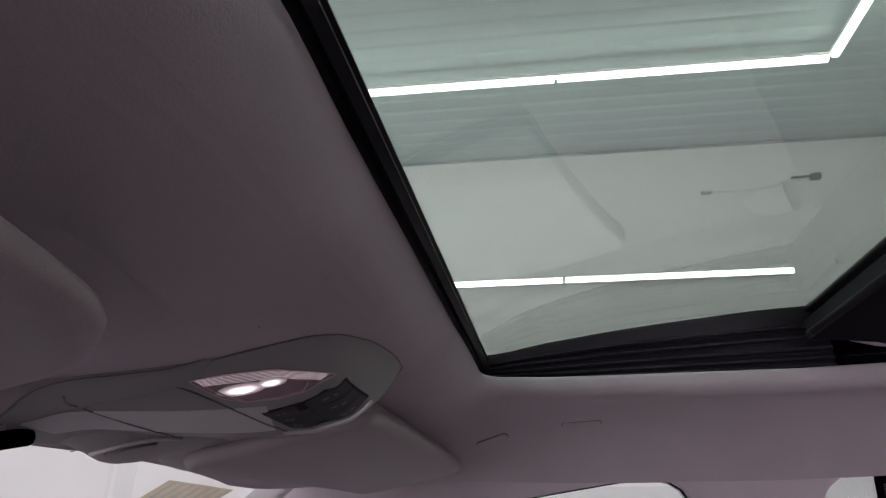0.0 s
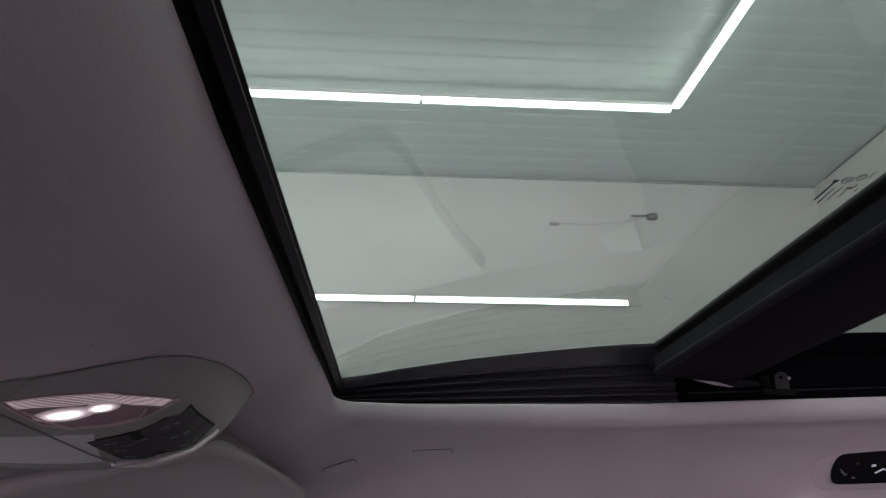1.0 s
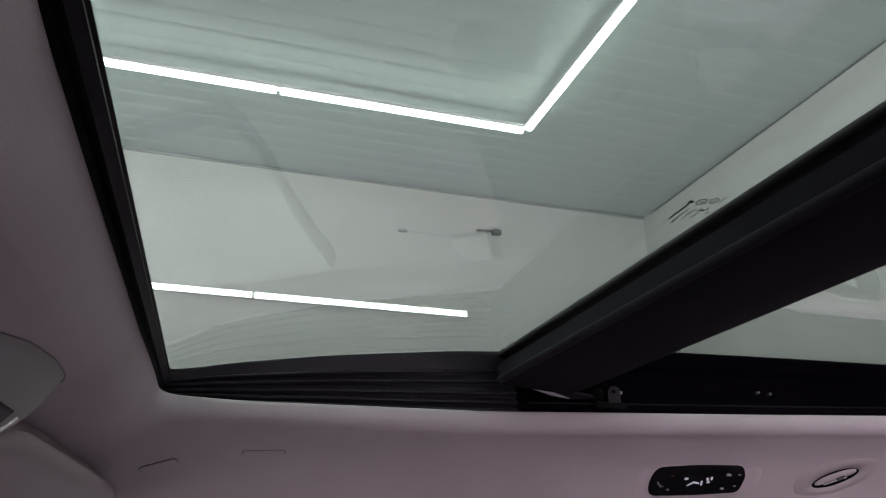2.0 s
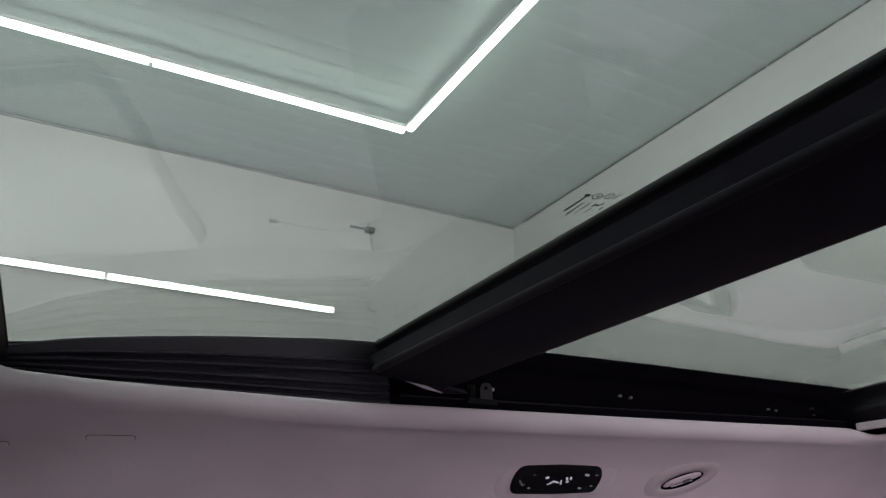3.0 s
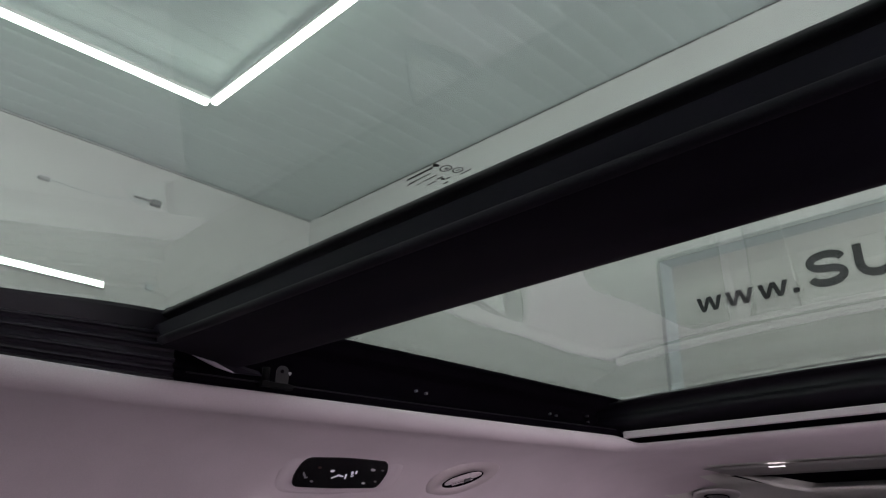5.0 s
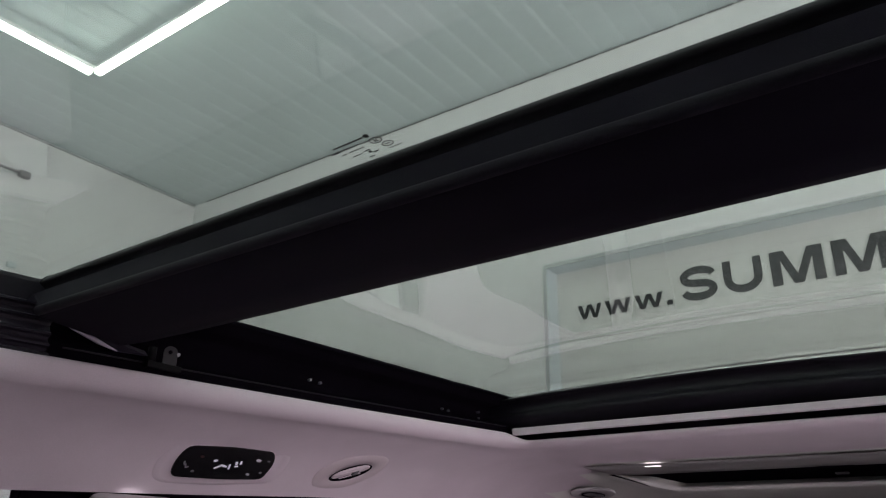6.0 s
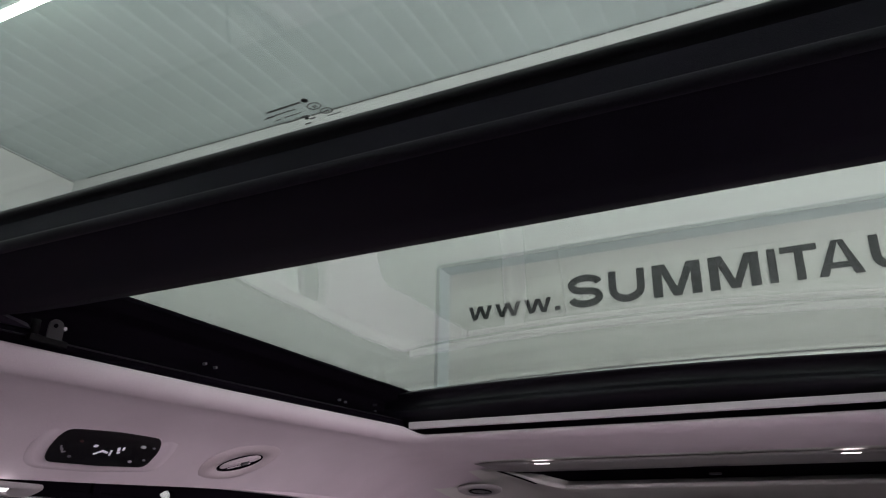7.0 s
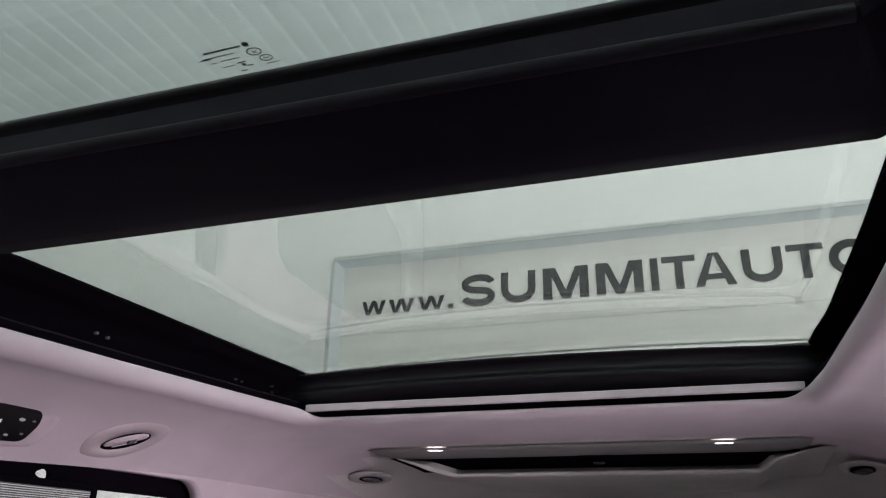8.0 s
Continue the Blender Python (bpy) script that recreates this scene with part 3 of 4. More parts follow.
def roof_frame():
    # side seals in front: ribbed black rails that fan out towards the beam
    def ribbed(y):
        gz, lz = glass_z(.45, y), lip_z(y)
        h = gz - lz
        pts = [(.462, gz), (.452, gz), (.4515, gz - .05 * h), (.4535, gz - .28 * h)]
        for f, out in ((.315, .4500), (.48, .4485), (.66, .4470), (.80, .4455)):
            z = gz - f * h
            pts += [(out + .004, z + .035 * h), (out, z + .012 * h), (out, z - .012 * h), (out + .0045, z - .03 * h), (out + .0065, z - .065 * h)]
        return pts + [(.4465, gz - .89 * h), (.4435, gz - .905 * h), (.4435, gz - .925 * h), (.449, gz - .94 * h), (.449, lz + .001)]
    frame_strip("side_rail", spread(.125, -.345, 14), ribbed, M_RAIL, "ribbed black sliding rail", smooth=False)
    # behind the beam: a deep plain black channel
    def channel(y):
        gz, lz = glass_z(.45, y) - .001, lip_z(y)
        return [(.452, gz + .006), (.449, gz + .001), (.4495, gz - .002), (.462, gz - .013), (.464, gz - .0155), (.490, gz - .018), (.494, gz - .024), (.489, lz + .034), (.474, lz + .027), (.462, lz + .024), (.451, lz + .022), (.4475, lz + .0205), (.4465, lz + .0185),
                (.4475, lz + .011), (.4455, lz + .0095), (.4435, lz + .0085), (.4435, lz + .006), (.447, lz + .004), (.447, lz + .001)]
    frame_strip("side_channel", spread(-.345, -1.27, 22), channel, M_BLACK, "plain black channel beside the rear glass")
    # front edge seal
    rings = []
    for x in spread(-.47, .47, 30):
        g, l = glass_z(x, .11), lip_z(.11) + front_crown(x)
        k = .018 * (x - .43)
        rings.append([(x, .124 + k, g + .002), (x, .108 + k, g - .0005), (x, .1075 + k, g - .003), (x, .1125 + k, g - .007), (x, .1125 + k, g - .010), (x, .1065 + k, g - .0125), (x, .1065 + k, g - .0145), (x, .112 + k, g - .018), (x, .116 + front_skew(x), l + .016), (x, .113 + front_skew(x), l + .012), (x, .118 + front_skew(x), l + .007), (x, .120 + front_skew(x), l + .002)])
    part("front_seal", loft(rings), M_SEAL, car, "black rubber seal along the front edge")
    # rear wall of the opening
    rings = []
    for x in spread(-.50, .50, 30):
        g = glass_z(min(.45, abs(x)), -1.233) - .003
        k = lean(x)
        rings.append([(x, y + k, g + dz) for y, dz in ((-1.31, .0045), (-1.262, .0042), (-1.245, .0008), (-1.232, -.003), (-1.2325, -.006), (-1.239, -.0085), (-1.243, -.012), (-1.2445, -.026), (-1.2415, -.031), (-1.2375, -.034), (-1.235, -.039), (-1.2355, -.044), (-1.240, -.049), (-1.254, -.060), (-1.275, -.075), (-1.30, -.076))])
    part("rear_seal", loft(rings), M_MOULD, car, "glossy black rubber moulding along the rear edge", True)
    # shade pull bar at the rear
    askew_box("shade_bar", (-.437, -1.246, 1.6468), (.437, -1.236, 1.6598), .002, M_HEAD, "pale mauve pull bar of the roller shade")
    askew_box("shade_slot", (-.47, -1.30, 1.630), (.47, -1.268, 1.674), .003, M_BLACK)


def askew_box(name, lo, hi, bevel, mat, label=""):
    bm = box(lo, hi, bevel, 3)
    for v in bm.verts:
        v.co.y += lean(v.co.x)
    return part(name, bm, mat, car, label)


roof_frame()


def cross_beam():
    sec = [(-.345, 1.709), (-.3300, 1.7050), (-.3265, 1.7022), (-.3238, 1.6985), (-.3222, 1.695), (-.3250, 1.6925), (-.3300, 1.6895), (-.3300, 1.686), (-.3250, 1.6830), (-.3188, 1.6815),
           (-.3130, 1.6705), (-.3078, 1.6600), (-.3052, 1.6550), (-.3044, 1.6520), (-.3052, 1.6492), (-.3085, 1.6472), (-.3130, 1.6462), (-.34, 1.6450), (-.385, 1.6445), (-.42, 1.6450), (-.455, 1.6585), (-.492, 1.675), (-.5035, 1.6797), (-.506, 1.685), (-.505, 1.712)]
    xs = spread(-1, 1, 36)
    def reach(y, z):
        return .440 if z > 1.664 else lerp_table([(-.44, .440), (-.35, .405), (-.30, .396)], y)
    def askew(x):
        return .034 * (x - .15)
    front = sec[:10]
    part("beam_seal", loft([[(x * reach(y, z), y + askew(x * .44), z) for y, z in front] for x in xs]), M_SEAL, car, "black rubber seal of the roof beam", True)
    part("cross_beam", loft([[(x * reach(y, z), y + askew(x * .44), z) for y, z in sec[9:]] for x in xs]), M_BEAM, car, "matt black cross beam between the roof glasses", True)
    ridge = tube([(x * .3975, -.3096 + askew(x * .44), 1.6524) for x in xs], .0056, 14)
    part("beam_ridge", ridge, M_RIDGE, car, "rounded satin edge of the beam", True)
    for s in (1, -1):
        bm = bmesh.new()
        loft([[(s * (reach(y, z) - .0005), y + askew(s * .44), z) for y, z in sec], [(s * (reach(y, z) + .003), y + askew(s * .44), z + .001) for y, z in sec]], True, True, bm)
        part("beam_end", bm, M_BEAM, car)


cross_beam()


# closing shell: roof skin, sides, floor
def shell():
    rings = []
    for k, (xh, yf, yr, dz) in enumerate([(.505, .165, -1.295, .0), (.52, .18, -1.31, .004), (.60, .25, -1.6, -.01), (.68, .36, -2.1, -.05), (.735, .45, -2.45, -.12), (.765, .49, -2.55, -.155)]):
        ring = []
        for (x, y), (nx, ny) in rounded_ring(xh, yf, yr, .04 + .03 * k):
            z = lerp_table(GLASS_EDGE, max(-1.3, min(.14, y))) + .006 + .012 * max(0, min(1, y / .14)) + dz
            ring.append((x, y, z))
        rings.append(ring)
    part("roof_skin", loft(rings, True), M_PAINT, car, "", True)
    bm = bmesh.new()
    box((-.80, -2.6, .25), (.80, -.45, .32), bm=bm)
    part("floor_mat", bm, M_CABIN, car)
    part("floor_pan", box((-.80, -.448, .25), (.80, 1.0, .32)), M_DASH, car)
    rings = [[(x, y, z) for x, z in ((-.80, .30), (-.83, .70), (-.72, top - .04), (-.4, top), (0, top + .02), (.4, top), (.72, top - .04), (.83, .70), (.80, .30))] for y, top in ((1.0, 1.02), (1.3, .99), (1.62, .93), (1.76, .84), (1.80, .66))]
    part("bonnet", loft(rings, False, True), M_PAINT, car, "", True)
    for x in (-.74, .74):
        for y in (1.15, -1.95):
            w = part("wheel", tube([(x - .11, y, .34), (x - .095, y, .34), (x + .095, y, .34), (x + .11, y, .34)], .34, 28), M_RUBBER, car, "black tyre on a dark rim")
            part("rim", tube([(x - .115, y, .34), (x + .115, y, .34)], .22, 20), M_METAL, w)


shell()


def arch(y0, y1, z0, z1, r, slope=0.0, n=6):
    """Window opening in (y, z) with rounded corners; slope lowers the top edge towards the front (y1)."""
    pts = []
    for cy, cz, a0 in ((y1 - r, z1 - r, 0), (y0 + r, z1 - r, 90), (y0 + r, z0 + r, 180), (y1 - r, z0 + r, 270)):
        for k in range(n + 1):
            a = radians(a0 + 90 * k / n)
            y, z = cy + r * math.cos(a), cz + r * math.sin(a)
            if z > (z0 + z1) / 2:
                z -= slope * max(0.0, (y - y0)) ** 1.5
            pts.append((y, z))
    return pts


WINDOWS = [(-.165, .70, .98, 1.500, .05, .20), (-1.30, -.375, .98, 1.527, .05, .0), (-2.36, -1.50, 1.02, 1.40, .06, .0)]


def side_walls():
    outer = [(-2.5, .30), (.95, .30), (.95, 1.0), (.62, 1.36), (.47, 1.52), (.40, 1.575), (-2.28, 1.58), (-2.5, 1.2)]
    for s in (1, -1):
        front = [(-.10, 1.500), (-.13, 1.500), (-.150, 1.495), (-.167, 1.484), (-.176, 1.470), (-.175, 1.450), (-.158, 1.41), (-.139, 1.34), (-.123, 1.25), (-.116, 1.18), (-.108, 1.162), (-.092, 1.156), (.60, 1.150), (.60, 1.245), (.42, 1.385), (.25, 1.442), (.084, 1.472), (-.007, 1.487), (-.055, 1.494)]
        holes = [front] + [arch(*w) for w in WINDOWS[1:]]
        holes[1][:7] = [(-.365, 1.455), (-.369, 1.469), (-.376, 1.482), (-.394, 1.496), (-.415, 1.502), (-.47, 1.506), (-.70, 1.527)]
        holes[1][-7:] = [(-.56, .98), (-.50, 1.05), (-.475, 1.25), (-.472, 1.43), (-.38, 1.458)]
        # taller unseen opening on the driver's side lets more light in
        if s < 0:
            holes[1] = arch(-1.30, -.375, .42, 1.527, .05, .0)
        bm = outline_mesh(outer, holes, .03, lambda u, v, h: (s * (.706 + h + .06 * max(0, 1.45 - v) * .6), u, v))
        part("side_trim", bm, M_HEAD, car, "pale mauve pillar and door trim")
        part("window_seal", tube([(s * (.702 + .036 * max(0, 1.45 - v)), u + .002, v) for u, v in front[4:13]], .0045, 8), M_BLACK, car, "black rubber window seal", True)
        bm = outline_mesh([(-2.56, .28), (1.0, .28), (1.0, 1.02), (.66, 1.39), (.52, 1.50), (.45, 1.55), (-2.4, 1.56), (-2.56, 1.2)], [front] + [arch(a + .004, b - .004, c, d + .003, r, k) if s > 0 or a != -1.30 else arch(-1.296, -.38, .42, 1.53, .05, .0) for a, b, c, d, r, k in WINDOWS[1:]], .03, lambda u, v, h: (s * (.762 + h + .06 * max(0, 1.45 - v) * .6), u, v))
        part("body_side", bm, M_PAINT, car)
    rear = [(.60 * sx, z) for sx, z in ((-1, 1.0), (1, 1.0), (.93, 1.44), (-.93, 1.44))]
    gate = part("tailgate", outline_mesh([(-.78, .28), (.78, .28), (.78, 1.52), (-.78, 1.52)], [rear], .05, lambda u, v, h: (u, -2.62 + h, v)), M_PAINT, car)
    part("tailgate_trim", outline_mesh([(-.72, .33), (.72, .33), (.72, 1.48), (-.72, 1.48)], [rear], .025, lambda u, v, h: (u, -2.568 + h, v)), M_SEAT, gate)
    part("rear_pane", box((-.61, -2.60, .99), (.61, -2.596, 1.45)), M_REARGLASS, gate)
    # dashboard and bulkhead, windscreen
    bm = box((-.74, .62, .32), (.74, 1.05, .98), .06, 3)
    part("dashboard", bm, M_DASH, car)
    sec = [(.45, 1.515), (.56, 1.42), (.80, 1.20), (1.05, .99)]
    part("windscreen", loft([[(x, y + .03 * (1 - (x / .72) ** 2), z) for y, z in sec] for x in spread(-.71, .71, 10)]), M_CLEAR, car, "clear windscreen", True)
    for s in (1, -1):
        part("pillar", tube([(s * .72, .46, 1.52), (s * .725, .70, 1.33), (s * .735, 1.05, 1.0)], .035, 10), M_TRIM, car, "", True)


side_walls()


# ---- fittings in the headliner ----
def smooth_outline(corners, r=0.006, n=4):
    """Rounds the corners of a polygon."""
    out, m = [], len(corners)
    for i in range(m):
        p, a, b = Vector(corners[i]), Vector(corners[i - 1]), Vector(corners[(i + 1) % m])
        ra = min(r, (a - p).length * .45)
        rb = min(r, (b - p).length * .45)
        s0, s1 = p + (a - p).normalized() * ra, p + (b - p).normalized() * rb
        for k in range(n + 1):
            t = k / n
            q = s0 * (1 - t) ** 2 + p * 2 * t * (1 - t) + s1 * t * t
            out.append((q.x, q.y))
    return out


def grow(outline, d):
    c = Vector((sum(p[0] for p in outline) / len(outline), sum(p[1] for p in outline) / len(outline)))
    out = []
    for p in outline:
        v = Vector(p) - c
        q = c + v * (1 + d / max(v.length, 1e-6))
        out.append((q.x, q.y))
    return out


def ellipse(rx, ry, n=28):
    return [(rx * math.cos(2 * math.pi * k / n), ry * math.sin(2 * math.pi * k / n)) for k in range(n)]


def ring_part(outline, hole, m, heights):
    """A bezel: rises from the outer outline to a crest and falls into the hole; same number of points in both."""
    h0, h1, h2 = heights
    mid = [((a[0] + b[0]) / 2, (a[1] + b[1]) / 2) for a, b in zip(outline, hole)]
    near = [(a[0] * .85 + b[0] * .15, a[1] * .85 + b[1] * .15) for a, b in zip(outline, hole)]
    rows = [(outline, h0 - .003), (outline, h0), (near, h1 * .8), (mid, h1), (hole, h1 * .8), (grow(hole, -.0015), h2)]
    return loft([[m @ Vector((u, v, h)) for u, v in o] for o, h in rows], True)


def switch_panel():
    m = on_side(.6415, -.741)
    face = smooth_outline([(-.106, .044), (-.028, .050), (.051, .048), (.067, .022), (.070, -.017), (-.011, -.0235), (-.098, -.024), (-.108, -.001), (-.111, .025)], .012)
    outer = smooth_outline([(-.130, .062), (-.030, .072), (.078, .070), (.104, .028), (.108, -.030), (-.012, -.045), (-.108, -.046), (-.131, -.030), (-.138, .012)], .022)
    panel = part("switch_panel", ring_part(outer, grow(face, .002), m, (-.0015, .0024, .0036)), M_HEAD, car, "raised pale surround of a touch panel", True)
    part("touch_face", prism(face, m, .0058, .001), M_GLOSS, panel, "glossy black touch panel")
    h = .0062
    def icon(u, v, w, t, ang=0.0, mat=M_ICON, name="icon"):
        bm = prism(rounded(w, t, min(w, t) * .35, 2), m @ pose(u, v, h - .0006, 0, 0, ang), .0008)
        part(name, bm, mat, panel)
    # lit seat symbol and small marks
    icon(-.046, .019, .007, .005), icon(-.033, .006, .014, .0035, 40), icon(-.024, .009, .014, .0034, -15), icon(-.013, .008, .012, .0034, -70)
    icon(-.005, .017, .009, .0042, -60), icon(.002, .019, .008, .0034, -70), icon(-.001, .010, .006, .003, 20)
    icon(-.094, .008, .010, .0024, -60, M_MARK), icon(-.089, .003, .010, .0024, -60, M_MARK), icon(-.085, .000, .006, .0024, 30, M_MARK)
    icon(-.074, .025, .007, .004, -20, M_RED), icon(-.070, -.008, .006, .004, -20, M_MARK)
    icon(.033, -.006, .007, .004, -15, M_GREYBAR), icon(.031, .028, .010, .005, -15, M_GREYBAR), icon(.0515, .028, .006, .003, -15, M_MARK), icon(.0545, .000, .006, .0035, -15, M_MARK)


switch_panel()


def air_vent(x, y, r, m, turn, high=.005, shade=None, skin=None):
    """An oval outlet: low raised bezel, dark well, and a tilted pale louvre disc with slots and a tab."""
    v = part("air_vent", ring_part(ellipse(r * 1.26, r * .86), ellipse(r * .68, r * .36), m, (.0, high, -.003)), skin or M_HEAD, car, "oval pale air vent with a tilted louvre", True)
    part("vent_well", loft([[m @ Vector((u, w, h)) for u, w in ellipse(r * k * 1.25, r * k * .67)] for k, h in ((.57, .004), (.545, -.001), (.5, -.002), (.05, -.002))], True, True), M_BLACK, v)
    mm = m @ pose(0, 0, .0035, 0, 0, turn) @ pose(0, r * .05, 0, 12, 0, 0)
    part("louvre", prism(ellipse(r * .60, r * .24), mm @ Matrix.Translation((0, 0, -.002)), .0045, .0012), shade or M_HEAD, v)
    def bar(name, v0, v1, u0, u1, h0, h1, mat):
        part(name, box((u0, v0, h0), (u1, v1, h1), min(.0012, (v1 - v0) * .3)), mat, v).matrix_basis = mm
    bar("vane", .10 * r, .17 * r, -.40 * r, .36 * r, .002, .0042, shade or M_HEAD)
    bar("vane", -.24 * r, -.17 * r, -.34 * r, .34 * r, .002, .0042, shade or M_HEAD)
    bar("tab", -.12 * r, .10 * r, .02 * r, .22 * r, .002, .0062, M_BUTTON)
    bar("slot", .045 * r, .075 * r, -.30 * r, -.04 * r, .0022, .0030, M_BUTTON)
    bar("slot", -.155 * r, -.11 * r, -.34 * r, .42 * r, .0022, .0030, M_BLACK)
    return v


air_vent(.633, -.995, .063, on_side(.633, -.995, (-.62, -1, 0)), 3, skin=M_VISOR)
for s in (1, -1):
    p = Vector((s * .5745, -1.8295, 1.5815))
    air_vent(p.x, p.y, .054, facing(p, (-s * .17, .10, -.97), (-s * .3, -1, 0)), 3 * s, .003 if s > 0 else .001, M_BUTTON, M_TRIM if s > 0 else M_REAR)


def handle_cover(place, normal, length, along):
    m = facing(place, normal, along)
    o = rounded(length, .013, .005, 3)
    part("handle_cover", prism(o, m @ Matrix.Translation((0, 0, -.001)), .0024, .001), M_HEAD, car, "small flush blanking cover")
    part("cover_gap", prism(grow(o, .0013), m @ Matrix.Translation((0, 0, -.001)), .0014), M_DASH, car)


handle_cover((.5668, -.0148, 1.5712), (-.332, .0, -.943), .056, (.1, 1, 0))
handle_cover((.609, .1216, 1.5550), (-.399, -.083, -.913), .052, (.5, 1, 0))


def side_lamp(s):
    m = facing((.690, -.606, 1.494), (-.42, 0, -.91), (0, -1, 0)) if s > 0 else on_side(-.655, -1.08)
    o = smooth_outline([(-.058, -.016), (.062, -.016), (.066, .014), (-.062, .014)], .014)
    h = smooth_outline([(-.017, -.009), (.021, -.009), (.018, .007), (-.020, .007)], .004)
    lamp = part("side_lamp", ring_part(o, h, m, (.0, .004, .0)), M_TRIM, car, "oval side reading lamp, lit", True)
    part("bulb_lens", prism(h, m @ Matrix.Translation((0, 0, -.002)), .0022, .0006), M_SIDE_LAMP, lamp, "glowing lens")


side_lamp(1)
# left lamp added out of view, set further back than the right one
side_lamp(-1)


# ---- rear: lamps, band and the dark slot with its rolled lip ----
def rear_overhead():
    xs = spread(-.47, .47, 30)
    def wing(x):
        return max(0.0, (abs(x) - .40) / .07)
    rows = [[(x, y - .012 * wing(x) ** 2, rear_z(y) - d * (1 - wing(x) ** 2 * .9)) for x in xs] for y, d in ((-1.571, .0005), (-1.573, .0032), (-1.612, .0045), (-1.640, .0080), (-1.664, .0115), (-1.669, .006))]
    band = part("lamp_band", loft(rows), M_BAND, car, "grey plastic band with two reading lamps", True)
    for s in (1, -1):
        y = -1.589
        z = rear_z(y) - .0036
        m = facing((s * .306, y, z), (0, 0, -1), (1, 0, 0))
        part("lamp_recess", ring_part(rounded(.070, .020, .007, 3), rounded(.036, .016, .006, 3), m, (.0, .0004, .0003)), M_BAND, band)
        part("reading_lamp", prism(rounded(.035, .015, .006, 3), m @ Matrix.Translation((0, 0, -.001)), .0016, .0004), M_RLAMP, band, "small reading lamp, lit")
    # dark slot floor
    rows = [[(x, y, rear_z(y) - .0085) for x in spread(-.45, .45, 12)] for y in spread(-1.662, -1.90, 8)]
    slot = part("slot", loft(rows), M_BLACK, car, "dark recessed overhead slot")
    part("sensor", box((-.040, -1.782, 1.603), (-.014, -1.768, 1.6075), .002, 2), M_BUTTON, slot)
    part("sensor_hood", box((-.075, -1.676, 1.606), (.0, -1.662, 1.6135), .003, 2), M_BLACK, slot)
    # rolled lip that closes the slot and runs into the rear headliner
    def edge_y(x):
        a = abs(x + .018)
        return -1.805 + (0 if a < .352 else .135 * min(1, (a - .352) / .024) ** 1.3)
    def rise(x):
        a = abs(x + .018)
        return 1.0 if a < .375 else max(0.0, 1 - (a - .375) / .11) ** 1.3
    rows = []
    xs = spread(-.52, .50, 136)
    for f, drop in ((.045, -.004), (.030, .002), (.010, .007), (.002, .0105), (.0, .0135), (.0015, .0165), (.006, .0195), (.014, .0205), (.030, .0198), (.06, .018), (.11, .015), (.18, .011), (.26, .006), (.34, .001), (.42, -.004)):
        row = []
        for x in xs:
            y = edge_y(x) - f
            row.append((x, y, rear_z(y) - .002 - (drop + .013) * rise(x)))
        rows.append(row)
    part("rear_lip", loft(rows), M_REAR, car, "grey rolled lip behind the slot", True)


rear_overhead()
for ob in car.children_recursive:
    if ob.name.split(".")[0] in ("lamp_band", "lamp_recess", "reading_lamp", "slot", "sensor", "sensor_hood", "rear_lip"):
        for v in ob.data.vertices:
            v.co.y += lean(v.co.x)
            v.co.z -= .003


# ---- overhead console ----
CX = .022


def con_deep(y):
    return lerp_table([(.1535, .001), (.1548, .008), (.157, .016), (.160, .026), (.166, .042), (.18, .056), (.205, .062), (.25, .056), (.28, .049), (.30, .043), (.33, .034), (.36, .024), (.40, .011), (.43, .003), (.47, .001)], y)


def con_skin(y):
    """Half width of the console's skin, drawn in to a round tip."""
    return smooth_table([(.1535, .008), (.1545, .0275), (.1555, .0415), (.157, .055), (.159, .0625), (.1618, .069), (.166, .076), (.172, .081), (.184, .078), (.20, .0725), (.215, .071), (.25, .0705), (.34, .070), (.47, .066)], y)


def con_mid(y):
    """The skin's middle, which bears to the right towards the tip."""
    return CX + smooth_table([(.1535, .050), (.1545, .0505), (.1555, .0515), (.157, .045), (.159, .0435), (.1618, .041), (.166, .034), (.172, .026), (.184, .011), (.20, .002), (.22, .0)], y)


def con_at(a, y, h=0.0):
    """A place on the console's skin: a from -1 to 1 across it, h metres proud of it."""
    x = con_mid(y) + con_skin(y) * a
    off = min(1.0, abs(a))
    fall = (1 - off) * .60 / .45 if off > .55 else .60 + .40 * (1 - (off / .55) ** 1.2)
    return Vector((x, y, front_z(x, y) - con_deep(y) * fall + .002 - h))


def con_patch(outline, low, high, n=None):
    """A pad on the console's skin between heights low and high, from an outline in (a, y)."""
    c = (sum(p[0] for p in outline) / len(outline), sum(p[1] for p in outline) / len(outline))
    rings = [[con_at(a, y, low) for a, y in outline], [con_at(a, y, high) for a, y in outline]]
    for k in (.8, .5, .1):
        rings.append([con_at(c[0] + (a - c[0]) * k, c[1] + (y - c[1]) * k, high) for a, y in outline])
    bm = loft(rings, True)
    bm.faces.new([v for v in list(bm.verts)[-len(outline):]])
    return bm


def dense(corners, n=6):
    out = []
    for i, p in enumerate(corners):
        q = corners[(i + 1) % len(corners)]
        out += [(p[0] + (q[0] - p[0]) * k / n, p[1] + (q[1] - p[1]) * k / n) for k in range(n)]
    return out


